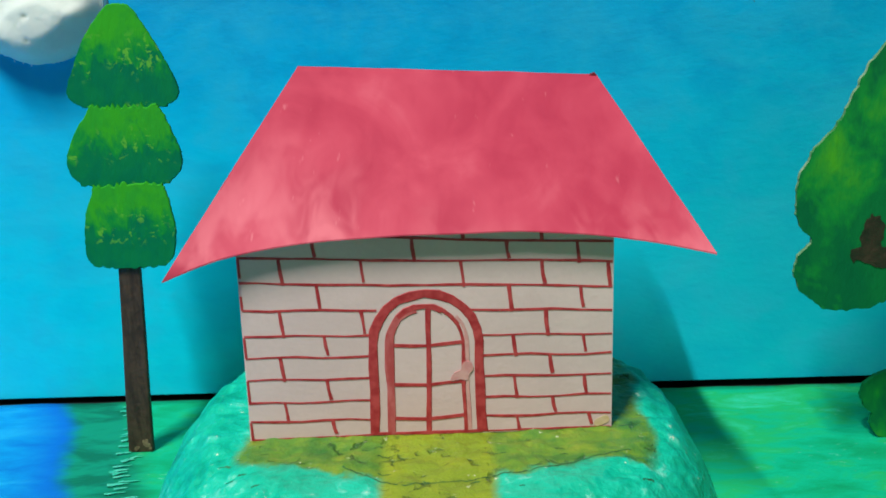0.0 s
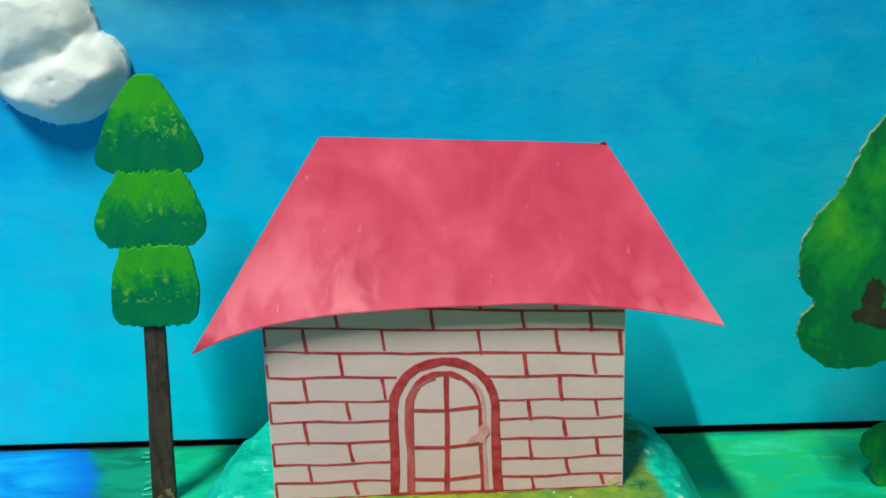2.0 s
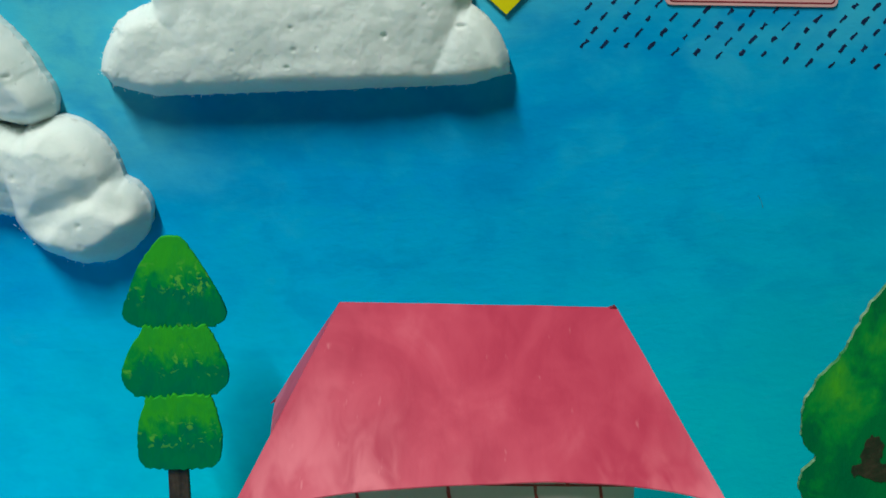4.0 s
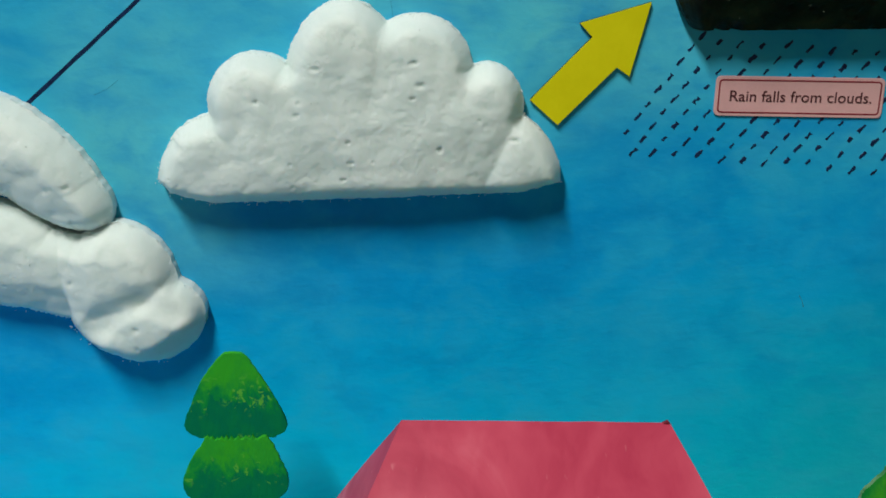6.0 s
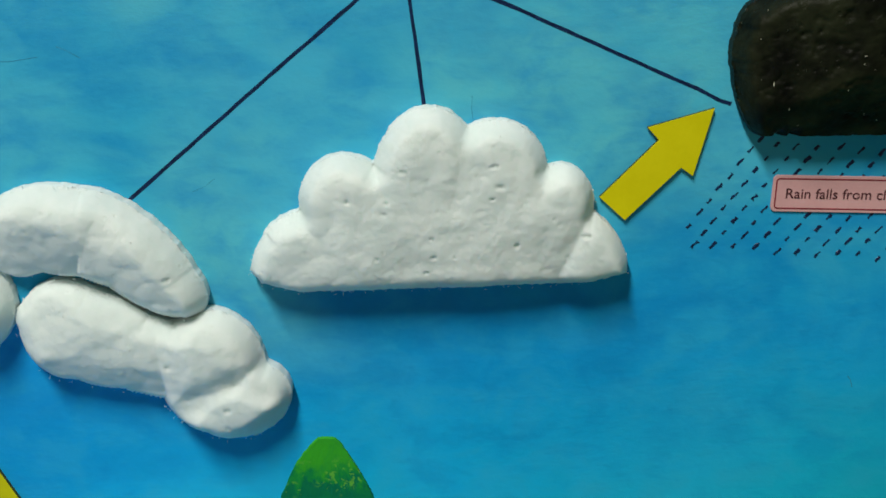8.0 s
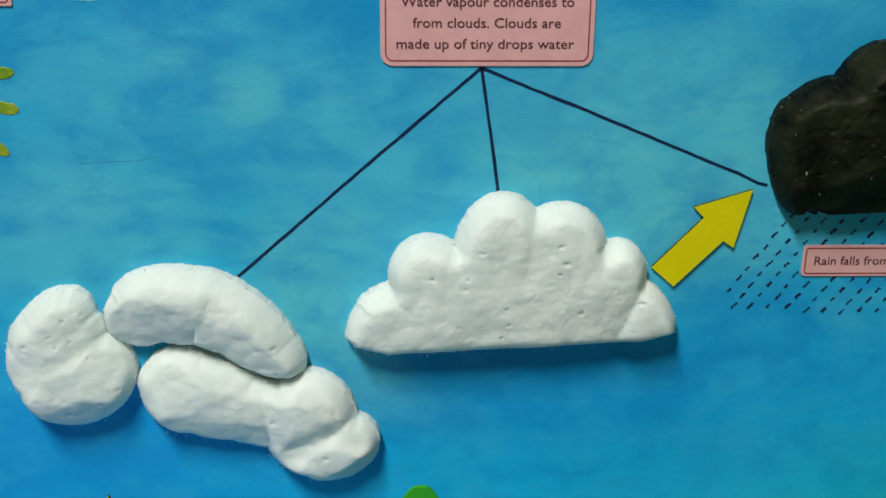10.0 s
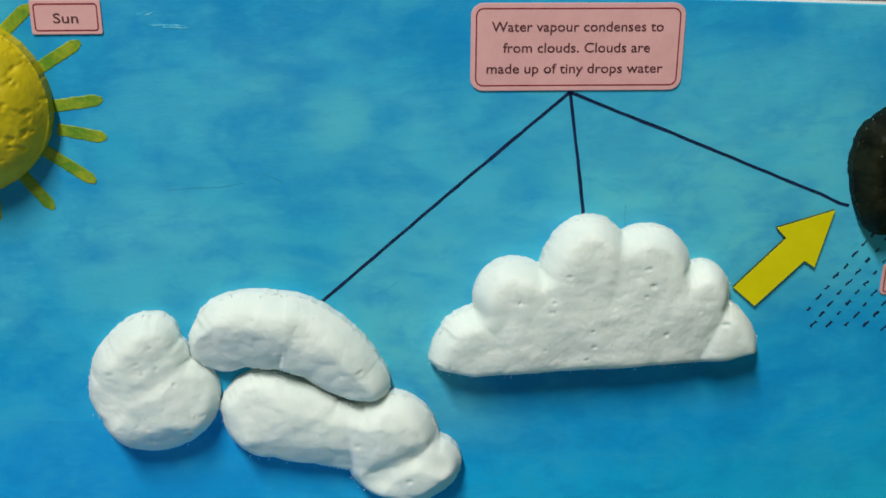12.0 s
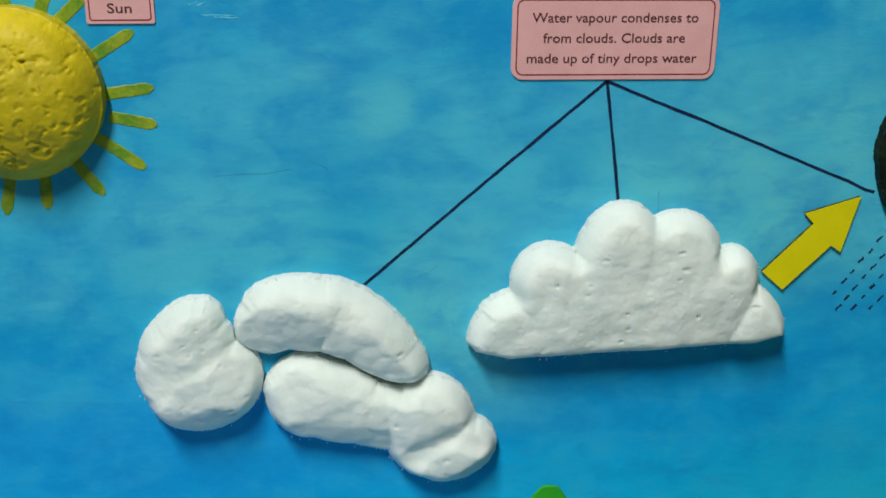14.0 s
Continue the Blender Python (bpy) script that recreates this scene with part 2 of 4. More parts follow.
def roof_paint():
    """Rose poster colour brushed over paper: broad tones, slanting strokes, worn pale spots by the eave and a painted
    sheen.
    """
    m = Nodes("rose_painted_paper", 0.48, specular=0.18)
    x, y, z = m.axes(m.place())
    broad = m.noise(m.place((1.2, 1, 1.1)), 26.0, 4.0, 0.55, 0.8)
    stroke = m.noise(m.place((1.9, 1, 0.9), (0, radians(-24), 0)), 50.0, 2.5, 0.5, 0.5)
    fine = m.noise(m.place((2.0, 1, 1), (0, radians(-24), 0)), 300.0, 3.0)
    t = m.math("ADD", m.math("MULTIPLY", broad, 0.68), m.math("MULTIPLY", stroke, 0.32))
    tone = m.ramp(t, [(0.30, (0.41, 0.032, 0.072)), (0.45, (0.47, 0.046, 0.090)), (0.58, (0.525, 0.063, 0.110)), (0.74, (0.60, 0.105, 0.155))])
    low = m.spread(m.math("ADD", z, m.math("MULTIPLY", m.math("SUBTRACT", broad, 0.5), 0.05)), 0.112, 0.130, 1.0, 0.0)
    worn = m.math("MULTIPLY", low, m.spread(stroke, 0.38, 0.68))
    tone = m.mix(m.math("MULTIPLY", worn, 0.55), tone, (0.70, 0.165, 0.21))
    # pale sheen at the low left, painted into the rose colour
    tint = m.math("MULTIPLY", m.spread(m.math("ADD", x, m.math("MULTIPLY", m.math("SUBTRACT", broad, 0.5), 0.08)), 0.030, 0.062, 1.0, 0.0), m.spread(stroke, 0.30, 0.70))
    tone = m.mix(m.math("MULTIPLY", m.math("MULTIPLY", tint, m.spread(z, 0.155, 0.125)), 0.38), tone, (0.73, 0.21, 0.26))
    scratch = m.spread(m.noise(m.place((3.0, 1, 0.8), (0, radians(-28), 0), shift=(0.7, 0, 0.3)), 95.0, 2.0, 0.5), 0.70, 0.80, 0.0, 0.35)
    tone = m.mix(scratch, tone, (0.76, 0.28, 0.32))
    m.colour(tone).bump(m.math("ADD", m.math("ADD", stroke, broad), m.math("MULTIPLY", fine, 0.15)), 0.0004, 0.5)
    return m.material


def foam_skin(name, low, high, pit, roughness=0.75, pit_amount=0.35, specular=0.25, relief=0.0009):
    """Carved polystyrene: beads, torn pits and soft stains."""
    m = Nodes(name, roughness, specular=specular)
    v = m.place()
    stain = m.noise(v, 45.0, 4.0, 0.6)
    bead = m.cells(v, 330.0)
    torn = m.noise(v, 150.0, 5.0, 0.7)
    patch = m.spread(m.noise(v, 38.0, 2.0), 0.42, 0.60)
    hole = m.math("MULTIPLY", m.spread(torn, 0.58, 0.74, 0.0, 1.0), patch)
    dent = m.math("MULTIPLY", m.spread(m.cells(v, 240.0), 0.16, 0.30, 1.0, 0.0), m.spread(m.noise(v, 60.0, 2.0), 0.54, 0.64))
    tone = m.mix(m.spread(stain, 0.3, 0.7), low, high)
    tone = m.mix(m.math("MULTIPLY", hole, pit_amount), tone, pit)
    height = m.math("SUBTRACT", m.math("ADD", m.math("MULTIPLY", stain, 0.5), m.math("MULTIPLY", bead, -0.25)), m.math("MULTIPLY", hole, 0.3))
    height = m.math("SUBTRACT", height, m.math("MULTIPLY", dent, 0.4))
    m.colour(tone).bump(m.math("ADD", height, m.math("MULTIPLY", torn, 0.5)), relief, 0.85)
    return m.material


def leaf_paint(name, dark, mid, bright, low, high, blotch=120.0, grade=1.0, amp=1.1, flecks=0.0, tall=0.6, stops=()):
    """Dabbed foliage paint, lighter towards the top of each card, on its own bounds."""
    m = Nodes(name, 0.6, specular=0.08)
    x, y, z = m.axes(m.place(source="Generated"))
    dab = m.noise(m.place((1, 1, tall)), blotch, 4.0, 0.6, 0.3)
    fine = m.noise(m.place((1, 1, 0.4)), 420.0, 3.0)
    t = m.math("ADD", m.math("MULTIPLY", z, grade), m.math("MULTIPLY", m.math("SUBTRACT", dab, 0.5), amp))
    t = m.math("ADD", t, m.math("MULTIPLY", m.math("SUBTRACT", fine, 0.5), 0.25))
    tone = m.ramp(m.spread(t, low, high, smooth=False), stops and [(at, c) for at, c in zip(stops, (dark, mid, bright))] or [(0.30, dark), (0.50, mid), (0.85, bright)])
    tint = m.noise(m.place((1, 1, 0.8), shift=(0.3, 0, 0.7)), blotch * 0.8, 3.0, 0.6, 0.4)
    tone = m.mix(m.spread(tint, 0.40, 0.62, 0.55, 0.0), tone, m.mix(0.5, tone, mid))
    if flecks:
        speck = m.spread(m.noise(m.place((1, 1, 1)), 300.0, 3.0, 0.6, 0.6), 0.56, 0.64)
        band = m.math("MAXIMUM", m.math("MULTIPLY", m.spread(z, 0.24, 0.40), m.spread(z, 0.80, 0.60)), m.spread(z, 0.10, 0.03))
        cluster = m.spread(m.noise(m.place(), 75.0, 1.0), 0.44, 0.56)
        tone = m.mix(m.math("MULTIPLY", m.math("MULTIPLY", speck, cluster), m.math("MULTIPLY", band, flecks)), tone, (0.12, 0.44, 0.045))
    m.colour(tone).bump(m.math("ADD", dab, fine), 0.0005, 0.7)
    return m.material


M_SKY = sky_paint()
M_SKY_STROKE = painted("dry_sky_stroke", (0.02, 0.42, 0.68), (0.14, 0.54, 0.72), 300, (1, 1, 3), relief=0.00002)
M_GROUND = ground_paint()
M_MOUND = mound_paint()
M_FOAM = foam_skin("white_foam", (0.645, 0.74, 0.702), (0.725, 0.805, 0.758), (0.64, 0.69, 0.64), relief=0.00055)
foam_shader = M_FOAM.node_tree.nodes["Principled BSDF"].inputs
foam_shader["Subsurface Weight"].default_value = 0.85
foam_shader["Subsurface Scale"].default_value = 0.006
foam_shader["Subsurface Radius"].default_value = (1.0, 1.0, 1.0)
M_DARK_FOAM = foam_skin("black_painted_foam", (0.0010, 0.0016, 0.0006), (0.016, 0.020, 0.0085), (0.09, 0.10, 0.06), 0.5, 0.12, 0.10, 0.0010)
M_FLECK = painted("bare_foam_fleck", (0.10, 0.11, 0.06), (0.42, 0.44, 0.34), 260, roughness=0.6)
# the third colour of the sun paints shade into its torn pits
M_SUN = foam_skin("yellow_painted_foam", (0.38, 0.32, 0.006), (0.58, 0.47, 0.008), (0.16, 0.13, 0.01), 0.55, 0.6, 0.25, 0.0007)
M_RAY = painted("yellow_green_paint", (0.10, 0.25, 0.018), (0.28, 0.36, 0.020), 110, (1, 1, 1), 0.5)
M_ARROW = painted("yellow_card", (0.62, 0.57, 0.004), (0.67, 0.615, 0.006), 40, roughness=0.45, relief=0.0001, specular=0.1)
M_ARROW_EDGE = painted("card_edge", (0.03, 0.05, 0.01), (0.08, 0.10, 0.015), 200, roughness=0.7)
M_PINK = painted("pink_paper", (0.63, 0.345, 0.342), (0.69, 0.385, 0.38), 50, roughness=0.65, relief=0.00008, fine=900)
M_MAROON = painted("maroon_print", (0.16, 0.010, 0.02), (0.24, 0.02, 0.035), 200, relief=0.00002)
M_INK = painted("printed_ink", (0.06, 0.018, 0.021), (0.11, 0.034, 0.038), 500, relief=0.00002)
M_PEN = painted("navy_marker", (0.002, 0.010, 0.042), (0.006, 0.026, 0.09), 250, roughness=0.35, relief=0.00005)
M_RED_PEN = painted("red_marker", (0.32, 0.020, 0.027), (0.48, 0.062, 0.066), 240, roughness=0.5, relief=0.00005)
M_RED_PALE = painted("pale_red_marker", (0.57, 0.25, 0.25), (0.64, 0.36, 0.34), 300, roughness=0.55, relief=0.00005)
M_RED_MID = painted("worn_red_marker", (0.40, 0.055, 0.06), (0.55, 0.15, 0.15), 200, (1, 1, 0.3), 0.55, 0.00005)
M_PAPER = painted("white_paper", (0.61, 0.462, 0.452), (0.67, 0.515, 0.50), 25, roughness=0.7, relief=0.00015, fine=500)
M_ROOF = roof_paint()
M_BARK = painted("brown_paint", (0.035, 0.022, 0.014), (0.075, 0.048, 0.03), 120, (3, 3, 0.6), 0.6, 0.0005)
M_BRANCH = painted("dark_brown_paint", (0.014, 0.020, 0.010), (0.042, 0.030, 0.018), 160, roughness=0.6)
M_CHIP = painted("bare_card_chip", (0.12, 0.085, 0.05), (0.26, 0.19, 0.11), 400, roughness=0.8)
M_GLUE = painted("ochre_glue", (0.60, 0.45, 0.24), (0.66, 0.53, 0.36), 120)
M_CONIFER = leaf_paint("conifer_paint", (0.0005, 0.165, 0.070), (0.005, 0.25, 0.045), (0.034, 0.37, 0.020), 0.0, 1.0, 150.0, 1.0, 1.05, 0.85, 0.60, (0.42, 0.52, 0.72))
M_BROAD = leaf_paint("broadleaf_paint", (0.002, 0.125, 0.045), (0.008, 0.24, 0.04), (0.06, 0.36, 0.02), -0.30, 0.85, 42.0, 0.40, 2.2, 0.0, 0.9)
M_CARD = painted("raw_card_edge", (0.04, 0.22, 0.06), (0.28, 0.42, 0.25), 60, roughness=0.8)
M_EDGE = painted("white_board_edge", (0.62, 0.70, 0.70), (0.75, 0.80, 0.80), 90, roughness=0.8)
M_STROKE = painted("pale_green_paint", (0.02, 0.46, 0.28), (0.10, 0.62, 0.44), 200, roughness=0.5)
M_CRACK = painted("crack_dark", (0.015, 0.08, 0.03), (0.04, 0.16, 0.05), 300, relief=0.00002)
M_HAIR = painted("paint_crack", (0.015, 0.22, 0.36), (0.03, 0.28, 0.44), 200, relief=0.00002)
M_BLACK = painted("gap_shade", (0.004, 0.005, 0.006), (0.01, 0.012, 0.014), 80, roughness=0.9)
M_WALL = painted("room_plaster", (0.23, 0.23, 0.225), (0.27, 0.27, 0.265), 6, roughness=0.9, relief=0.001, fine=60)
M_FLOOR = painted("floor_cement", (0.13, 0.13, 0.125), (0.20, 0.195, 0.19), 8, roughness=0.7, relief=0.001, fine=90)


# ---- building helpers ----
def put(name, bm, material, parent=None, label="", smooth=False):
    """Links a bmesh as one mesh object."""
    me = bpy.data.meshes.new(name)
    bm.to_mesh(me)
    bm.free()
    for poly in me.polygons:
        poly.use_smooth = smooth
    for one in material if isinstance(material, tuple) else (material,):
        me.materials.append(one)
    ob = new(name, me)
    if parent is not None:
        ob.parent = parent
    if label:
        tagged(ob, label)
    return ob


def part(name, bm, material, parent, label="", smooth=False):
    return put(name, bm, material, parent, label, smooth)


def thing(name, label, category, place=None, group="", kind=""):
    ob = new(name)
    ob.empty_display_size = 0.02
    if place is not None:
        ob.matrix_world = place
    return tagged(ob, label, category, group, kind)


def box(bm, lo, hi, bevel=0.0):
    made = bmesh.ops.create_cube(bm, size=1.0)["verts"]
    for v in made:
        v.co = Vector([lo[k] + (v.co[k] + 0.5) * (hi[k] - lo[k]) for k in range(3)])
    if bevel:
        edges = list({e for v in made for e in v.link_edges})
        bmesh.ops.bevel(bm, geom=edges, offset=bevel, segments=2, affect="EDGES", profile=0.6)
    return bm


def plate(outline, front, back, bevel=0.0):
    """A flat card standing in the x-z plane: outline in (x, z), from y = back to y = front."""
    bm = bmesh.new()
    a = [bm.verts.new((x, front, z)) for x, z in outline]
    b = [bm.verts.new((x, back, z)) for x, z in outline]
    face = bm.faces.new(a)
    bm.faces.new(b[::-1])
    for k in range(len(a)):
        q = bm.faces.new((a[k - 1], b[k - 1], b[k], a[k]))
        q.material_index = 1
    bmesh.ops.recalc_face_normals(bm, faces=bm.faces)
    if bevel:
        bmesh.ops.bevel(bm, geom=list(face.edges), offset=bevel, segments=1, affect="EDGES")
    return bm


def ribbon(points, width, depth, wobble=0.0, seed=0, lift=None, blunt=False):
    """A pen stroke: a thin band along points in (x, z). lift gives the y of the surface at x."""
    rnd = random.Random(seed)
    pts = []
    for (x0, z0), (x1, z1) in zip(points, points[1:]):
        n = max(1, int(math.hypot(x1 - x0, z1 - z0) / (0.0015 if blunt else 0.006)))
        pts += [(x0 + (x1 - x0) * k / n, z0 + (z1 - z0) * k / n) for k in range(n)]
    pts.append(points[-1])
    bm = bmesh.new()
    rows = []
    for k, (x, z) in enumerate(pts):
        xa, za = pts[max(0, k - 1)]
        xb, zb = pts[min(len(pts) - 1, k + 1)]
        d = Vector((xb - xa, zb - za)).normalized()
        w = width * (1 + wobble * rnd.uniform(-1, 1)) / 2
        if blunt:
            w *= min(1.0, 0.35 + 0.30 * (len(pts) - 1 - k))
        off = width * wobble * rnd.uniform(-0.5, 0.5)
        nx, nz = -d.y, d.x
        x, z = x + nx * off, z + nz * off
        y = lift(x) if lift else 0.0
        rows.append([bm.verts.new((x + s * nx * w, y - e, z + s * nz * w)) for s, e in ((1, 0), (0.86, depth), (-0.86, depth), (-1, 0))])
    for a, b in zip(rows, rows[1:]):
        for i in range(3):
            bm.faces.new((a[i], a[i + 1], b[i + 1], b[i]))
    bm.faces.new(rows[0])
    bm.faces.new(rows[-1])
    bmesh.ops.recalc_face_normals(bm, faces=bm.faces)
    return bm


def rounded(w, h, r, steps=6):
    pts = []
    for cx, cz, a0 in ((w / 2 - r, h / 2 - r, 0), (-w / 2 + r, h / 2 - r, 90), (-w / 2 + r, -h / 2 + r, 180), (w / 2 - r, -h / 2 + r, 270)):
        pts += [(cx + r * math.cos(radians(a0 + 90 * k / steps)), cz + r * math.sin(radians(a0 + 90 * k / steps))) for k in range(steps + 1)]
    return pts


def inside_of(lobes, cuts=()):
    """How far (x, z) lies inside a union of turned ellipses (cx, cz, rx, rz, degrees, height), each clipped by cut lines (px, pz, nx, nz)."""
    def inner(x, z):
        best = np.full(np.shape(x), -1.0)
        for cx, cz, rx, rz, turn, _ in lobes:
            c, s = math.cos(radians(turn)), math.sin(radians(turn))
            u, w = ((x - cx) * c + (z - cz) * s) / rx, (-(x - cx) * s + (z - cz) * c) / rz
            best = np.maximum(best, (1 - np.sqrt(u * u + w * w)) * min(rx, rz))
        for px, pz, nx, nz in cuts:
            best = np.minimum(best, (x - px) * nx + (z - pz) * nz)
        return best
    return inner


def rim_points(lobes, cuts):
    """Points along the outline of a union of lobes."""
    inner = inside_of(lobes, cuts)
    pts = []
    for cx, cz, rx, rz, turn, _ in lobes:
        c, s = math.cos(radians(turn)), math.sin(radians(turn))
        for k in range(160):
            a = 2 * math.pi * k / 160
            u, w = rx * math.cos(a), rz * math.sin(a)
            pts.append((cx + u * c - w * s, cz + u * s + w * c))
    for px, pz, nx, nz in cuts:
        pts += [(px + nz * q, pz - nx * q) for q in np.linspace(-0.15, 0.15, 400)]
    pts = np.array(pts)
    return pts[np.abs(inner(pts[:, 0], pts[:, 1])) < 0.0004]


def lobe_height(lobes, cuts=(), forms=(), facets=8, seed=0, lump=0.0006, crown=0.55, pits=0, bevel=0.014, chips=0.00012, blend=700.0, soft=4200.0, under=(0.0, 0.0), grooves=(), shaves=(), round_off=700.0, scallop=0.0, cracks=0.0):
    """The front of a carved block: each form is a crown whittled by flat knife cuts, and the rim is rounded off over the bevel.
    pits: torn-out beads. chips: depth of flaked-off spots. under: the height below which the front is shaved back, and how steeply.
    grooves: (x, z, x, z, depth, width on one side, width on the other). shaves: flat cuts (x, z, way x, way z, height, steepness, x up to which it runs, lean).
    scallop: depth of the small knife strokes. cracks: depth of torn cracks."""
    rnd = random.Random(seed)
    forms = forms or lobes
    x0, x1, z0, z1 = span(lobes, -0.008)
    rim = rim_points(lobes, cuts)
    tall = max(q[5] for q in forms)
    shaved = []
    for _ in forms:
        planes = [(0.0, 0.0, 1.0 - rnd.uniform(0.0, 0.03))]
        for k in range(facets):
            a, r = 2 * math.pi * (k + rnd.uniform(-0.45, 0.45)) / facets * 2.0, rnd.uniform(0.35, 1.0)
            u, w = r * math.cos(a), r * math.sin(a)
            planes.append((-2 * crown * u, -2 * crown * w, 1 + crown * r * r + rnd.uniform(-0.045, 0.03)))
        shaved.append(planes)
    holes = [(rnd.uniform(x0, x1), z0 + (z1 - z0) * rnd.random() ** 1.5, rnd.uniform(0.0004, 0.0011), rnd.uniform(0.0005, 0.0014), rnd.uniform(0.5, 2.2)) for _ in range(pits)]

    def height(x, z):
        flat_x, flat_z = np.ravel(x), np.ravel(z)
        d = np.full(flat_x.shape, 1.0)
        for k in range(0, len(rim), 50):
            q = rim[k:k + 50]
            d = np.minimum(d, np.sqrt((flat_x[:, None] - q[None, :, 0]) ** 2 + (flat_z[:, None] - q[None, :, 1]) ** 2).min(axis=1))
        d = np.clip(d.reshape(np.shape(x)) / bevel, 0, 1)
        total = np.zeros(np.shape(x))
        for (cx, cz, rx, rz, turn, hh), planes in zip(forms, shaved):
            c, s = math.cos(radians(turn)), math.sin(radians(turn))
            u, w = ((x - cx) * c + (z - cz) * s) / rx, (-(x - cx) * s + (z - cz) * c) / rz
            low = np.zeros(np.shape(x))
            for gu, gw, lift in planes:
                low += np.exp(-soft * hh * np.clip(gu * u + gw * w + lift, -1, 2))
            total += np.exp(blend * -np.log(low) / soft)
        h = np.log(total) / blend
        edge = 0.0062 + (tall * 1.06 - 0.0062) * (1 - (1 - d) ** 2.0)
        h = -np.log(np.exp(-round_off * h) + np.exp(-round_off * edge)) / round_off
        if under[1]:
            shave = tall * 0.97 - under[1] * (under[0] + 0.0012 * np.sin(x * 130.0) - z)
            h = -np.log(np.exp(-2200.0 * h) + np.exp(-2200.0 * shave)) / 2200.0
        for px, pz, wx, wz, top, steep, end, lean in shaves:
            flat = top - steep * ((x - px) * wx + (z - pz) * wz) + 0.03 * np.clip((x - end - lean * (z - pz)) / 0.005, 0, 1)
            h = -np.log(np.exp(-2200.0 * h) + np.exp(-2200.0 * flat)) / 2200.0
        for xa, za, xb, zb, deep, wa, wb in grooves:
            long = math.hypot(xb - xa, zb - za)
            ux, uz = (xb - xa) / long, (zb - za) / long
            run, off = (x - xa) * ux + (z - za) * uz, -(x - xa) * uz + (z - za) * ux
            over = np.maximum(np.maximum(-run, run - long), 0.0) / 0.005
            wide = np.where(off > 0, wa, wb)
            h = h - deep * np.exp(-(np.sqrt(off * off + 2.5e-7) / wide) - over * over)
        for px, pz, r, deep, wide in holes:
            h = h - deep * np.exp(-((((x - px) / wide) ** 2 + (z - pz) ** 2) / (r * r)) ** 2)
        wave = np.array([1.7 * noise.noise((a * 26, b * 18, seed * 1.7)) + 0.9 * noise.noise((a * 60, b * 60, seed * 3.1)) + 0.36 * noise.noise((a * 150, b * 150, seed)) + 0.17 * noise.noise((a * 420, b * 420, seed)) for a, b in zip(flat_x, flat_z)]).reshape(np.shape(x))
        flake = np.array([noise.noise((a * 150, b * 150, seed + 9.0)) + 0.6 * noise.noise((a * 330, b * 330, seed + 2.0)) for a, b in zip(flat_x, flat_z)]).reshape(np.shape(x))
        h = h + lump * wave - chips * np.clip((flake - 0.30) * 9, 0, 1)
        if scallop:
            cell = np.array([noise.voronoi((a * 95 + 0.35 * noise.noise((a * 60, b * 60, 4.0)), b * 120, seed * 2.3))[0][0] for a, b in zip(flat_x, flat_z)]).reshape(np.shape(x))
            h = h - scallop * cell * cell
        if cracks:
            vein = np.array([abs(noise.noise((a * 95, b * 95, seed + 5.0)) + 0.5 * noise.noise((a * 260, b * 260, seed + 1.0))) for a, b in zip(flat_x, flat_z)]).reshape(np.shape(x))
            torn = np.array([noise.noise((a * 70, b * 70, seed + 12.0)) for a, b in zip(flat_x, flat_z)]).reshape(np.shape(x))
            h = h - cracks * np.clip(1 - vein / 0.09, 0, 1) * np.clip((torn - 0.08) * 8, 0, 1)
        return h
    return height


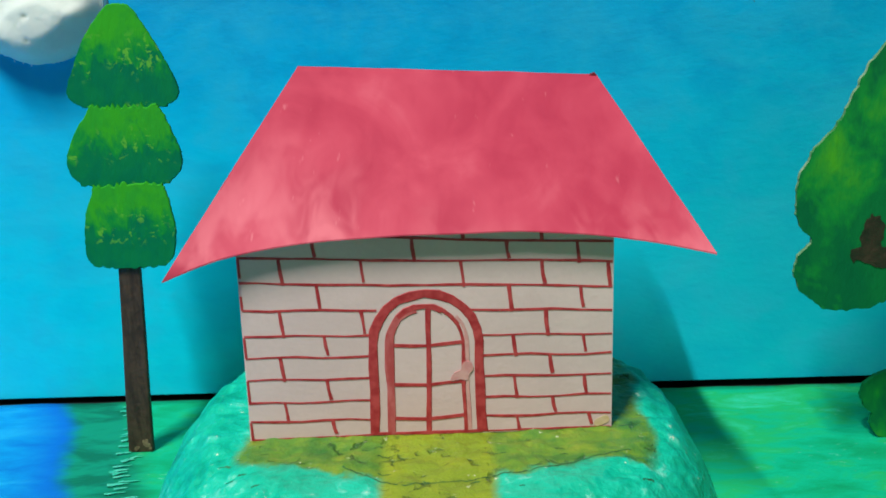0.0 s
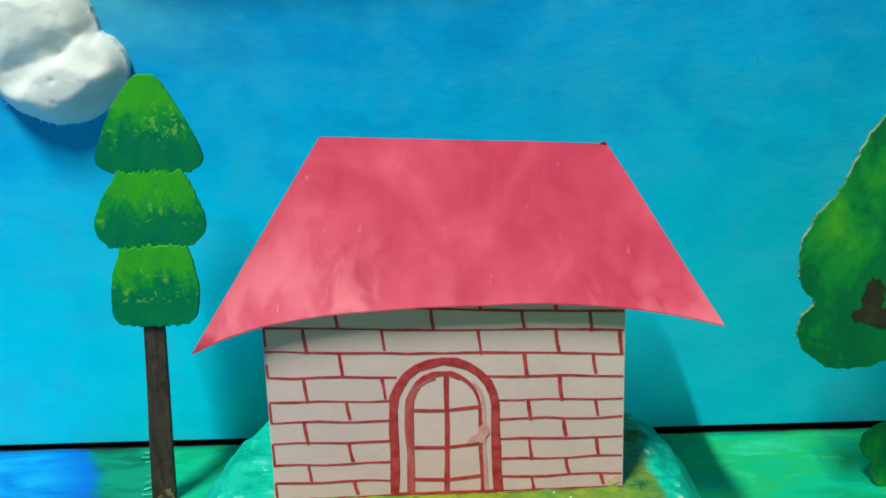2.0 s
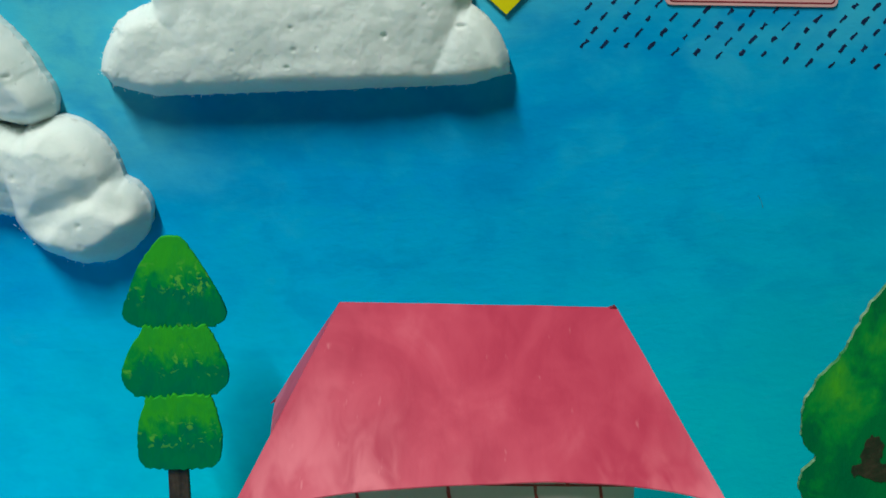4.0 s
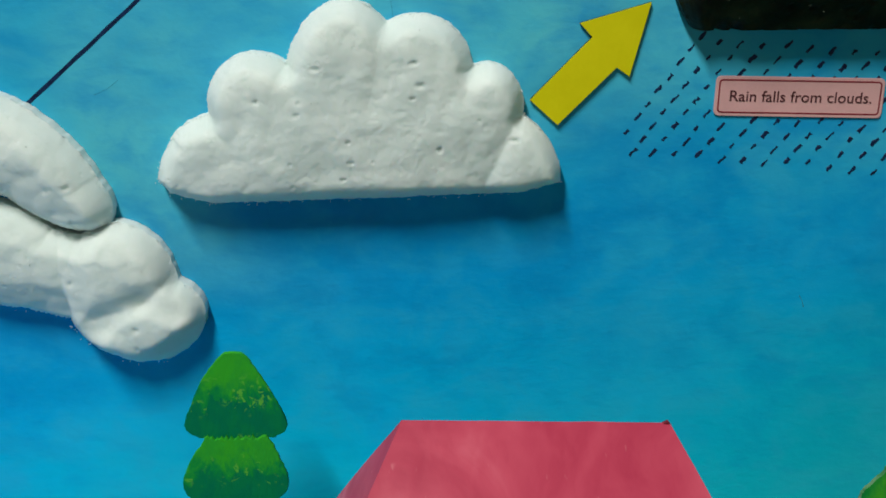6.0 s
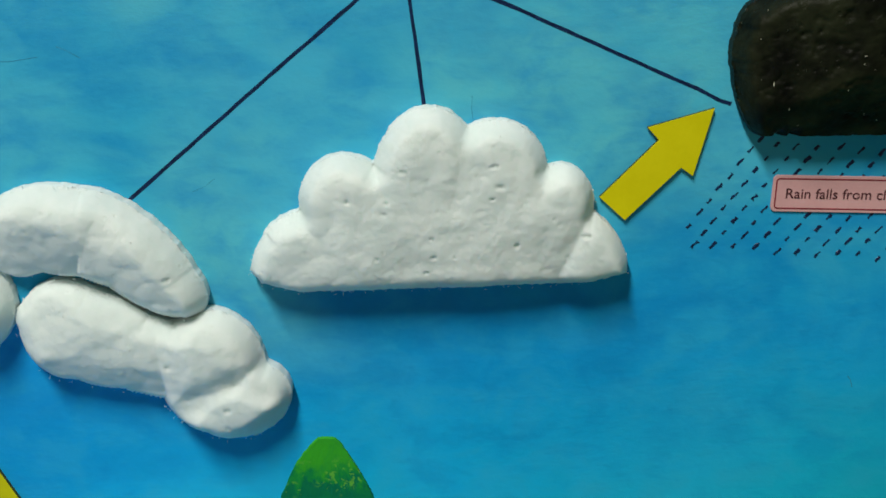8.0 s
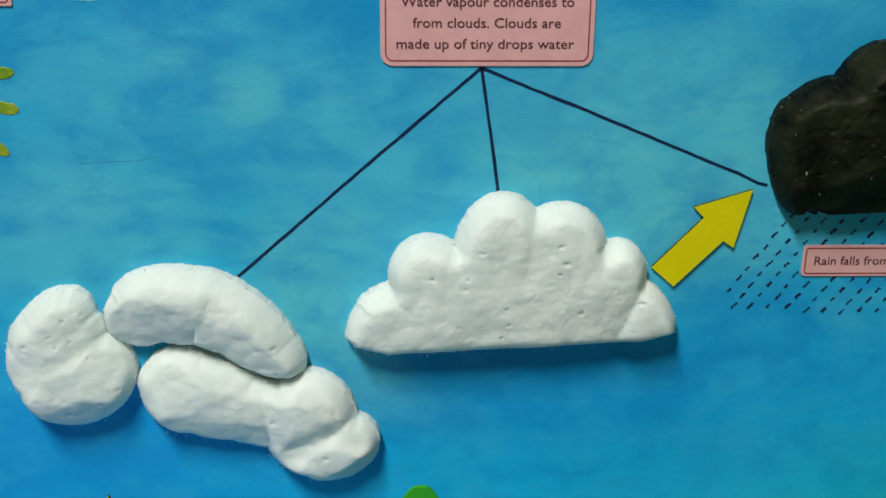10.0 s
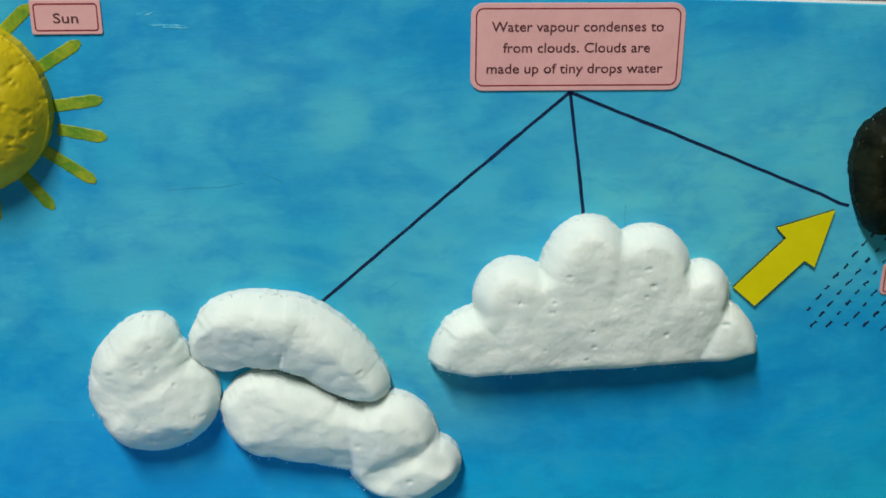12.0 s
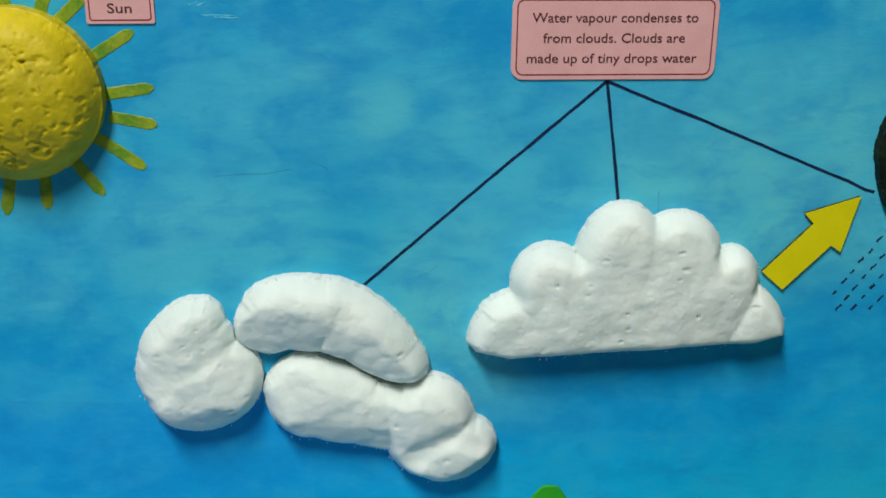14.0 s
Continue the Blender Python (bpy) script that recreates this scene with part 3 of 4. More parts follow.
def block(inner, height, bounds, step, rim=0.004, back=0.0, ragged=0.0, seed=0):
    """A solid block on the board: the front follows height inside the outline, the sides run back to y = back."""
    x0, x1, z0, z1 = bounds
    xs, zs = np.arange(x0, x1 + step, step), np.arange(z0, z1 + step, step)
    gx, gz = np.meshgrid(xs, zs, indexing="ij")
    if ragged:
        plain = inner
        inner = lambda a, b: plain(a, b) + ragged * np.array([noise.noise((p * 230, q * 230, seed)) + 0.6 * noise.noise((p * 520, q * 520, seed)) for p, q in zip(np.ravel(a), np.ravel(b))]).reshape(np.shape(a))
    f = inner(gx, gz)
    keep = f > 0
    near = keep.copy()
    near[1:, :] |= keep[:-1, :]; near[:-1, :] |= keep[1:, :]
    wide = near.copy()
    wide[:, 1:] |= near[:, :-1]; wide[:, :-1] |= near[:, 1:]
    rimmed = wide & ~keep
    px, pz = gx.copy(), gz.copy()
    for _ in range(4):
        a, b = px[rimmed], pz[rimmed]
        e = step * 0.3
        v = inner(a, b)
        dx, dz = (inner(a + e, b) - inner(a - e, b)) / (2 * e), (inner(a, b + e) - inner(a, b - e)) / (2 * e)
        k = np.clip(v / np.maximum(dx * dx + dz * dz, 0.2), -step, step)
        px[rimmed], pz[rimmed] = a - k * dx, b - k * dz
    h = np.where(wide, height(px, pz), 0)
    h = np.maximum(h, rim)
    index = -np.ones(gx.shape, int)
    index[wide] = np.arange(wide.sum())
    verts = [(a, -c, b) for a, b, c in zip(px[wide], pz[wide], h[wide])]
    faces = []
    for i in range(gx.shape[0] - 1):
        for j in range(gx.shape[1] - 1):
            q = (index[i, j], index[i + 1, j], index[i + 1, j + 1], index[i, j + 1])
            if min(q) >= 0:
                faces.append(q)
    count = {}
    for q in faces:
        for a, b in zip(q, q[1:] + q[:1]):
            count[(a, b)] = 1
    border = [(a, b) for a, b in count if (b, a) not in count]
    twin = {}
    for a, b in border:
        for c in (a, b):
            if c not in twin:
                twin[c] = len(verts)
                verts.append((verts[c][0], back, verts[c][2]))
    faces += [(b, a, twin[a], twin[b]) for a, b in border]
    me = bpy.data.meshes.new("block")
    me.from_pydata([tuple(map(float, v)) for v in verts], [], [tuple(map(int, q)) for q in faces])
    bm = bmesh.new()
    bm.from_mesh(me)
    bpy.data.meshes.remove(me)
    loose = [v for v in bm.verts if not v.link_faces]
    bmesh.ops.delete(bm, geom=loose, context="VERTS")
    bmesh.ops.recalc_face_normals(bm, faces=bm.faces)
    for e in bm.edges:
        if len(e.link_faces) == 2 and (abs(e.link_faces[0].normal.y) < 0.05) != (abs(e.link_faces[1].normal.y) < 0.05):
            e.smooth = False
    return bm


def span(lobes, pad=0.004):
    r = [max(q[2], q[3]) for q in lobes]
    return (min(q[0] - k for q, k in zip(lobes, r)) - pad, max(q[0] + k for q, k in zip(lobes, r)) + pad,
            min(q[1] - k for q, k in zip(lobes, r)) - pad, max(q[1] + k for q, k in zip(lobes, r)) + pad)


def lettering(text, width, cap, depth=0.00012):
    """A printed line as a flat mesh in the x-z plane, its left baseline corner at the origin."""
    data = bpy.data.curves.new("line", "FONT")
    data.body, data.resolution_u, data.offset = text, 3, 0.007
    ob = new("line", data)
    me = bpy.data.meshes.new_from_object(ob.evaluated_get(bpy.context.evaluated_depsgraph_get()))
    bpy.data.objects.remove(ob)
    bm = bmesh.new()
    bm.from_mesh(me)
    bpy.data.meshes.remove(me)
    lo, hi = min(v.co.x for v in bm.verts), max(v.co.x for v in bm.verts)
    k = width / (hi - lo)
    for v in bm.verts:
        v.co = Vector(((v.co.x - lo) * k, -depth, v.co.y * cap / 0.729))
    return bm


# ---- the setting ----
room = (-2.4, 2.4, -3.9, 0.6, -0.03, 2.6)


def slab(name, lo, hi, material, label):
    return tagged(put(name, box(bmesh.new(), lo, hi), material), label, name.split("_")[0], kind="structure")


rx0, rx1, ry0, ry1, rz0, rz1 = room
slab("floor", (rx0, ry0, rz0 - 0.1), (rx1, ry1, rz0), M_FLOOR, "plain grey cement floor under the model")
slab("ceiling", (rx0, ry0, rz1), (rx1, ry1, rz1 + 0.1), M_WALL, "plain grey plaster ceiling of the room")
slab("wall_west", (rx0 - 0.1, ry0, rz0), (rx0, ry1, rz1), M_WALL, "plain grey plaster wall of the room")
slab("wall_east", (rx1, ry0, rz0), (rx1 + 0.1, ry1, rz1), M_WALL, "plain grey plaster wall of the room")
slab("wall_south", (rx0, ry0 - 0.1, rz0), (rx1, ry0, rz1), M_WALL, "plain grey plaster wall of the room")
slab("wall_north", (rx0, ry1, rz0), (rx1, ry1 + 0.1, rz1), M_WALL, "plain grey plaster wall of the room")

# the standing sky board, with a dark slot under it, and the base board
board = plate([(-0.46, 0.0004), (0.46, 0.0020), (0.46, 0.4126), (-0.46, 0.4760)], 0.0, 0.012, 0.0006)
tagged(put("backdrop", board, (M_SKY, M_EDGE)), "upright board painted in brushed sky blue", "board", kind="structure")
# added black box, standing in for the shade inside the slot
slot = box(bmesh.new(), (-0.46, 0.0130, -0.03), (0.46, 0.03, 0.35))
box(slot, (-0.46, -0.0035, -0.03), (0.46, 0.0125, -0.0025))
tagged(put("slot_shade", slot, M_BLACK),
       "added black box that gives the slot under the sky board its shade", "backing", kind="structure")


def ground_sheet():
    bm = bmesh.new()
    bmesh.ops.create_grid(bm, x_segments=150, y_segments=70, size=0.5)
    for v in bm.verts:
        x, y = v.co.x * 0.96, -0.184 + v.co.y * 0.36
        v.co = Vector((x, y, 0.0006 * noise.noise((x * 40, y * 40, 2.0))))
    edge = [e for e in bm.edges if e.is_boundary]
    made = bmesh.ops.extrude_edge_only(bm, edges=edge)["geom"]
    for v in made:
        if isinstance(v, bmesh.types.BMVert):
            v.co.z = -0.03
    return bm


tagged(put("ground", ground_sheet(), M_GROUND, smooth=True), "base board painted as green grass with blue water", "ground", kind="structure")


ground = bpy.data.objects["ground"]
rnd = random.Random(12)
for k in range(34):
    y = -0.006 - 0.0036 * k + rnd.uniform(-0.0012, 0.0012)
    x = -0.0650 + 0.20 * (-y) + rnd.uniform(-0.003, 0.003)
    w = rnd.uniform(0.004, 0.009)
    bm = ribbon([(x - w, y - rnd.uniform(0.0005, 0.003)), (x - w * 0.4, y - 0.0004), (x, y)], rnd.uniform(0.0009, 0.0021), 0.00005, 0.3, k, None, True)
    for v in bm.verts:
        v.co = Vector((v.co.x, v.co.z, 0.0008 - v.co.y))
    part("grass_stroke", bm, M_STROKE, ground, "pale green brush stroke")

# flaws of the painted board
board = bpy.data.objects["backdrop"]
rnd = random.Random(27)
for x, z, w, tilt, count in ((-0.197, 0.4372, 0.013, -4, 3), (-0.208, 0.4432, 0.006, 20, 2)):
    for k in range(count):
        c, d = math.cos(radians(tilt)), math.sin(radians(tilt))
        xa, za, n = x + rnd.uniform(-0.6, 0.3) * w, z + rnd.uniform(-0.0012, 0.0012), w * rnd.uniform(0.5, 1.0)
        pts = [(xa + n * q * c, za + n * q * d) for q in (-0.5, -0.2, 0.2, 0.5)]
        part("brush_stroke", ribbon(pts, rnd.uniform(0.0005, 0.0010), 0.00004, 0.5, k, lambda x, k=k: -0.00002 - 0.00006 * k, True), M_SKY_STROKE, board, "dry pale brush stroke")
for pts, w in (([(-0.2093, 0.3535), (-0.1950, 0.3540), (-0.1825, 0.3536), (-0.1690, 0.3555)], 0.0003), ([(-0.1600, 0.3600), (-0.1550, 0.3580), (-0.1495, 0.3545)], 0.0003),
               ([(0.2188, 0.1862), (0.2204, 0.1840), (0.2214, 0.1803)], 0.0004), ([(0.0300, 0.3334), (0.0297, 0.3270), (0.0303, 0.3211)], 0.00025), ([(-0.1040, 0.2900), (-0.0980, 0.2925), (-0.0925, 0.2965)], 0.00018)):
    part("crack", ribbon(pts, w, 0.00004, 0.4, 2, lambda x: -0.00002), M_HAIR, board, "hairline crack in the paint")


# ---- mound and house ----
def mound_z(x, y):
    u, w = (x - 0.0775) / 0.109, (y + 0.112) / 0.106
    rho = (abs(u) ** 2.4 + abs(w) ** 2.4) ** (1 / 2.4)
    t = min(1.0, max(0.0, (1.0 - rho) / 0.30))
    z = 0.0435 * (1 - (1 - t) ** 2.2) - 0.001 * (t == 0)
    slope = 0.35 + 0.65 * min(1.0, max(0.0, (1.02 - t) * 8))
    return z + (0.0022 * noise.noise((x * 70, y * 70, 0)) + 0.0018 * noise.noise((x * 170, y * 170, 5)) + 0.0007 * noise.noise((x * 420, y * 420, 8))) * slope * (t > 0)


def build_mound():
    bm = bmesh.new()
    bmesh.ops.create_grid(bm, x_segments=170, y_segments=160, size=0.5)
    for v in bm.verts:
        u, w = v.co.x * 2, v.co.y * 2
        rho = (abs(u) ** 2.4 + abs(w) ** 2.4) ** (1 / 2.4)
        k = max(abs(u), abs(w))
        if rho > 1e-6:
            u, w = u * k / rho, w * k / rho
        x, y = 0.0775 + 0.109 * u, -0.112 + 0.106 * w
        v.co = Vector((x, y, mound_z(x, y)))
    mound = tagged(put("mound", bm, M_MOUND, smooth=True), "lumpy teal mound with an olive path to the door", "mound")
    # cracks in the painted crust along the brow
    rnd = random.Random(6)
    brow = [(0.048, -0.163), (0.058, -0.170), (0.068, -0.1765), (0.084, -0.1740), (0.098, -0.1710), (0.115, -0.1660), (0.134, -0.1586), (0.147, -0.1530)]
    runs = [brow[0:3], brow[2:5], brow[4:8]]
    for _ in range(20):
        x, y, a = rnd.uniform(0.005, 0.150), rnd.uniform(-0.178, -0.146), rnd.uniform(-0.9, 0.9)
        n = rnd.uniform(0.0012, 0.0032)
        runs.append([(x, y), (x + n * math.cos(a), y + n * math.sin(a) * 0.6), (x + 1.8 * n * math.cos(a * 0.4), y + n * math.sin(a) * 0.8)])
    for k, run in enumerate(runs):
        pts = []
        for (xa, ya), (xb, yb) in zip(run, run[1:]):
            n = max(3, int(math.hypot(xb - xa, yb - ya) / 0.0012))
            pts += [(xa + (xb - xa) * q / n, ya + (yb - ya) * q / n + 0.0009 * noise.noise((xa * 300 + q * 0.8, k, 0))) for q in range(n)]
        bm = ribbon(pts, 0.0005 if k < 3 else 0.00045, 0.00005, 0.5, k)
        for v in bm.verts:
            v.co = Vector((v.co.x, v.co.z, mound_z(v.co.x, v.co.z) + 0.0001 - v.co.y))
        part("crack", bm, M_CRACK, mound, "dark crack in the painted crust")
    return mound


build_mound()


def wall_y(x):
    return -0.1402 + (x - 0.0135) * 0.031


def build_house():
    house = thing("house", "small paper house with red-penned bricks and rose roof", "house")
    # walls of folded paper
    low, thick = 0.0405, 0.0012
    x0, x1, back = 0.0132, 0.1416, -0.062
    bm = bmesh.new()
    cols = 16
    for y_off in (0.0, thick):
        for k in range(cols + 1):
            x = x0 + (x1 - x0) * k / cols
            for z in (0.0432, 0.1165 + 0.0050 * min(1.0, k / 6)):
                lean = 0.0018 * (z - 0.043) / 0.08 * (1 - k / cols)
                bm.verts.new((x + lean, wall_y(x) + y_off, z))
    bm.verts.ensure_lookup_table()
    n = 2 * (cols + 1)
    for k in range(cols):
        a, b, c, d = 2 * k, 2 * k + 1, 2 * k + 3, 2 * k + 2
        for q in ((a, b, c, d), (a + n, d + n, c + n, b + n), (a, d, d + n, a + n), (b, b + n, c + n, c)):
            bm.faces.new([bm.verts[i] for i in q])
    for k in (0, 2 * cols):
        bm.faces.new([bm.verts[i] for i in (k, k + n, k + n + 1, k + 1)])
    bmesh.ops.recalc_face_normals(bm, faces=bm.faces)
    front = part("front_wall", bm, M_PAPER, house, "off-white paper wall with bricks drawn in red pen")
    for name, a, b in (("side_wall", x0, x0 + thick), ("side_wall", x1 - thick, x1)):
        part(name, box(bmesh.new(), (a, wall_y(a) + thick + 0.0002, low), (b, back, 0.1135)), M_PAPER, house)
    part("back_wall", box(bmesh.new(), (x0, back + 0.0002, low), (x1, back + thick, 0.1135)), M_PAPER, house)
    # roof slopes: one curved sheet each, with folded side flaps
    back_l, back_r = Vector((-0.0022, -0.0575, 0.1146)), Vector((0.1660, -0.0500, 0.1080))
    def slope(sign):
        bm = bmesh.new()
        nu, nv, t = 48, 16, 0.0005
        grid = []
        for layer in (0, 1):
            for i in range(nu + 1):
                u = i / nu
                bulge = 1 - abs(2 * u - 1) ** (3.7 if u < 0.5 else 2.4)
                set_back = 1 - abs(2 * u - 1) ** 8
                tip_l, tip_r = Vector((-0.0078, -0.1565, 0.1088)), Vector((0.1732, -0.1508, 0.1115))
                top_l, top_r = Vector((0.0310, -0.0838, 0.1682)), Vector((0.1425, -0.0782, 0.1612))
                eave = tip_l.lerp(tip_r, u) + Vector((0, 0.0085 * set_back, 0.0115 * bulge - 0.0023 * set_back))
                ridge = top_l.lerp(top_r, u)
                for j in range(nv + 1):
                    v = j / nv
                    p = eave.lerp(ridge, v) + Vector((0, 0, 0.0016 * math.sin(math.pi * v) * bulge))
                    p.z += 0.0004 * noise.noise((p.x * 50, v * 4, 3.0))
                    if sign < 0:
                        p = back_l.lerp(back_r, u).lerp(ridge, v)
                    grid.append(bm.verts.new(p - Vector((0, 0, t * layer))))
        m = (nu + 1) * (nv + 1)
        at = lambda l, i, j: grid[l * m + i * (nv + 1) + j]
        for i in range(nu):
            for j in range(nv):
                bm.faces.new((at(0, i, j), at(0, i + 1, j), at(0, i + 1, j + 1), at(0, i, j + 1)))
                bm.faces.new((at(1, i, j), at(1, i, j + 1), at(1, i + 1, j + 1), at(1, i + 1, j)))
        for i in range(nu):
            for j in (0, nv):
                bm.faces.new((at(0, i, j), at(1, i, j), at(1, i + 1, j), at(0, i + 1, j)))
        for j in range(nv):
            for i in (0, nu):
                bm.faces.new((at(0, i, j), at(0, i, j + 1), at(1, i, j + 1), at(1, i, j)))
        bmesh.ops.recalc_face_normals(bm, faces=bm.faces)
        for e in bm.edges:
            e.smooth = e.calc_face_angle(0.0) < 0.8
        return bm
    part("roof_front", slope(1), M_ROOF, house, "rose painted paper roof slope with a sagging eave", True)
    part("roof_back", slope(-1), M_ROOF, house, smooth=True)

    def flap(ridge, rear, tip, out):
        bm = bmesh.new()
        n = 12
        rows = []
        for i in range(n + 1):
            u = i / n
            low = tip.lerp(rear, u) + Vector((out * 0.0004 * math.sin(math.pi * u), 0, -0.0006 * math.sin(math.pi * u)))
            rows.append([bm.verts.new(low.lerp(ridge, j / n) + Vector((out * 0.0006 * math.sin(math.pi * j / n) * u, 0, 0))) for j in range(n)])
        peak = bm.verts.new(ridge)
        for i in range(n):
            for j in range(n - 1):
                bm.faces.new((rows[i][j], rows[i + 1][j], rows[i + 1][j + 1], rows[i][j + 1]))
            bm.faces.new((rows[i][n - 1], rows[i + 1][n - 1], peak))
        bmesh.ops.recalc_face_normals(bm, faces=bm.faces)
        bmesh.ops.solidify(bm, geom=bm.faces[:], thickness=0.0004)
        for e in bm.edges:
            e.smooth = e.calc_face_angle(0.0) < 0.8
        return bm
    part("roof_side", flap(Vector((0.0311, -0.0838, 0.1680)), back_l, Vector((0.0075, -0.1280, 0.1324)), -1), M_ROOF, house, "folded rose paper flap", True)
    part("roof_side", flap(Vector((0.1424, -0.0782, 0.1610)), back_r, Vector((0.1570, -0.1120, 0.1370)), 1), M_ROOF, house, "folded rose paper flap", True)
    part("fold", plate([(0.1394, 0.1610), (0.1418, 0.1620), (0.1426, 0.1610), (0.1410, 0.1605)], -0.0790, -0.0770), M_MAROON, house, "dark turned-up paper corner")
    part("fold", plate([(-0.0044, 0.1128), (-0.0006, 0.1168), (0.0002, 0.1148)], -0.0582, -0.0572), M_MAROON, house, "dark turned-up paper corner")

    # brick courses: left height, right height of each pen line
    lift = lambda x: wall_y(x) - 0.0001
    courses = [(0.1195, 0.1121), (0.1109, 0.1054), (0.1021, 0.0965), (0.0923, 0.0881), (0.0830, 0.0791), (0.0748, 0.0718), (0.0665, 0.0640), (0.0577, 0.0564), (0.0505, 0.0493)]
    level = lambda k, x: courses[k][0] + (courses[k][1] - courses[k][0]) * (x - 0.013) / 0.128
    for k in range(len(courses)):
        spans = [(0.0420 if k == 0 else 0.0138, 0.1412)] if k < 3 else [(0.0140, 0.0580 if k > 3 else 0.0600), (0.0945 if k > 3 else 0.0915, 0.1412)]
        for i, (a, b) in enumerate(spans):
            pts = [(a + (b - a) * q / 5, level(k, a + (b - a) * q / 5) + 0.0003 * math.sin(q * 1.7 + k)) for q in range(6)]
            part("brick_line", ribbon(pts, 0.00082, 0.00012, 0.28, 11 * k + i, lift), M_RED_PEN, house)
    ticks = [(0.0395, 0.0732, 0.1053, 0.1294), (0.0281, 0.0556, 0.0897, 0.1174, 0.1400), (0.0402, 0.1062, 0.1307), (0.0271, 0.0551, 0.1186),
             (0.0420, 0.1073, 0.1317), (0.0262, 0.1199), (0.0421, 0.1075, 0.1321), (0.0268, 0.1210), (0.0432, 0.1083, 0.1339)]
    for k, row in enumerate(ticks):
        for i, x in enumerate(row):
            a = level(k, x)
            b = level(k + 1, x) if k + 1 < len(courses) else 0.0442
            over = 0.0006 if (k + i) % 2 else -0.0008
            part("brick_line", ribbon([(x - 0.0004, a), (x, (a + b) / 2), (x + 0.0006, b - over)], 0.00125, 0.00014, 0.25, 7 * k + i, lift), M_RED_PEN, house)
    for x in (0.0562, 0.0903, 0.1170):
        part("brick_line", ribbon([(x - 0.0005, min(0.1206, level(0, x) + 0.0085)), (x, level(0, x) + 0.0003)], 0.00125, 0.00014, 0.2, 5, lift), M_RED_PEN, house)
    for a, b in ((0.1109, 0.1040), (0.0975, 0.0925), (0.0823, 0.0750), (0.0661, 0.0574), (0.0503, 0.0440)):
        part("brick_line", ribbon([(0.0140, a), (0.0142, b)], 0.0010, 0.00014, 0.2, 3, lift), M_RED_PEN, house)
    part("bottom_line", ribbon([(0.0138, 0.0437), (0.075, 0.0442), (0.1412, 0.0438)], 0.0006, 0.00012, 0.3, 2, lift), M_RED_PEN, house)

    # the drawn door
    door = part("door", ribbon(arch(0.0766, 0.0185, 0.0440, 0.0782, 0.0180), 0.0034, 0.0002, 0.12, 1, lift), M_RED_PEN, house, "arched door drawn in red marker")
    inner = arch(0.0766, 0.0128, 0.0440, 0.0782, 0.0132)
    half = len(inner) // 2
    part("inner_arch", ribbon(inner[:half], 0.0031, 0.0002, 0.16, 4, lift), M_RED_MID, door, "paler red jamb stroke")
    part("inner_arch", ribbon(inner[half - 1:], 0.0013, 0.0002, 0.22, 4, lift), M_RED_PEN, door)
    part("inner_arch", ribbon([(x + 0.0015, z) for x, z in inner[half + 3:]], 0.0014, 0.00016, 0.25, 9, lift), M_RED_PALE, door, "pale smeared red stroke")
    part("inner_arch", ribbon([(x - 0.0004, z + 0.0002) for x, z in inner[half - 3:half + 3]], 0.0019, 0.00024, 0.2, 5, lift), M_RED_PEN, door)
    part("mullion", ribbon([(0.0776, 0.0905), (0.0774, 0.07), (0.0766, 0.0440)], 0.0019, 0.0002, 0.12, 6, lift), M_RED_PEN, door)
    for z, a, b in ((0.0776, 0.0645, 0.0892), (0.0630, 0.0645, 0.0892), (0.0500, 0.0645, 0.0892)):
        part("glazing_bar", ribbon([(a, z), ((a + b) / 2, z - 0.0006), (b, z + 0.0004)], 0.0013, 0.00015, 0.15, int(z * 1e4), lift), M_RED_PEN, door)
    part("threshold", ribbon([(0.0560, 0.0444), (0.0955, 0.0440)], 0.0012, 0.0002, 0.2, 8, lift), M_RED_PEN, door)
    knob = [(0.0880, 0.0658, 0.0034, 0.0017, 28, 0.0003), (0.0902, 0.0678, 0.0021, 0.0031, -14, 0.0003), (0.0893, 0.0648, 0.0020, 0.0013, -20, 0.0003), (0.0912, 0.0692, 0.0014, 0.0018, 10, 0.0003)]
    bm = block(inside_of(knob), lambda x, z: np.full(np.shape(x), 0.0004), span(knob, 0.001), 0.0004, 0.0004, 0.0, 0.0007, 2)
    for v in bm.verts:
        v.co.y += wall_y(v.co.x) - 0.0001
    part("door_handle", bm, M_RED_PALE, door, "smudged pale red door handle")
    glue = [(0.1376, 0.0460, 0.0026, 0.0015, 25, 0.0002), (0.1392, 0.0468, 0.0015, 0.0016, 0, 0.0002)]
    bm = block(inside_of(glue), lambda x, z: np.full(np.shape(x), 0.0002), span(glue, 0.001), 0.0005, 0.0002, 0.0)
    for v in bm.verts:
        v.co.y += wall_y(v.co.x) - 0.0001
    part("glue_stain", bm, M_GLUE, front, "ochre glue stain")
    return house


def arch(cx, half, low, spring, rise):
    pts = [(cx - half - 0.0006, low), (cx - half, (low + spring) / 2), (cx - half, spring)]
    pts += [(cx - half * math.cos(radians(a)), spring + rise * math.sin(radians(a))) for a in range(15, 180, 15)]
    return pts + [(cx + half, spring), (cx + half, (low + spring) / 2), (cx + half + 0.0004, low)]


build_house()


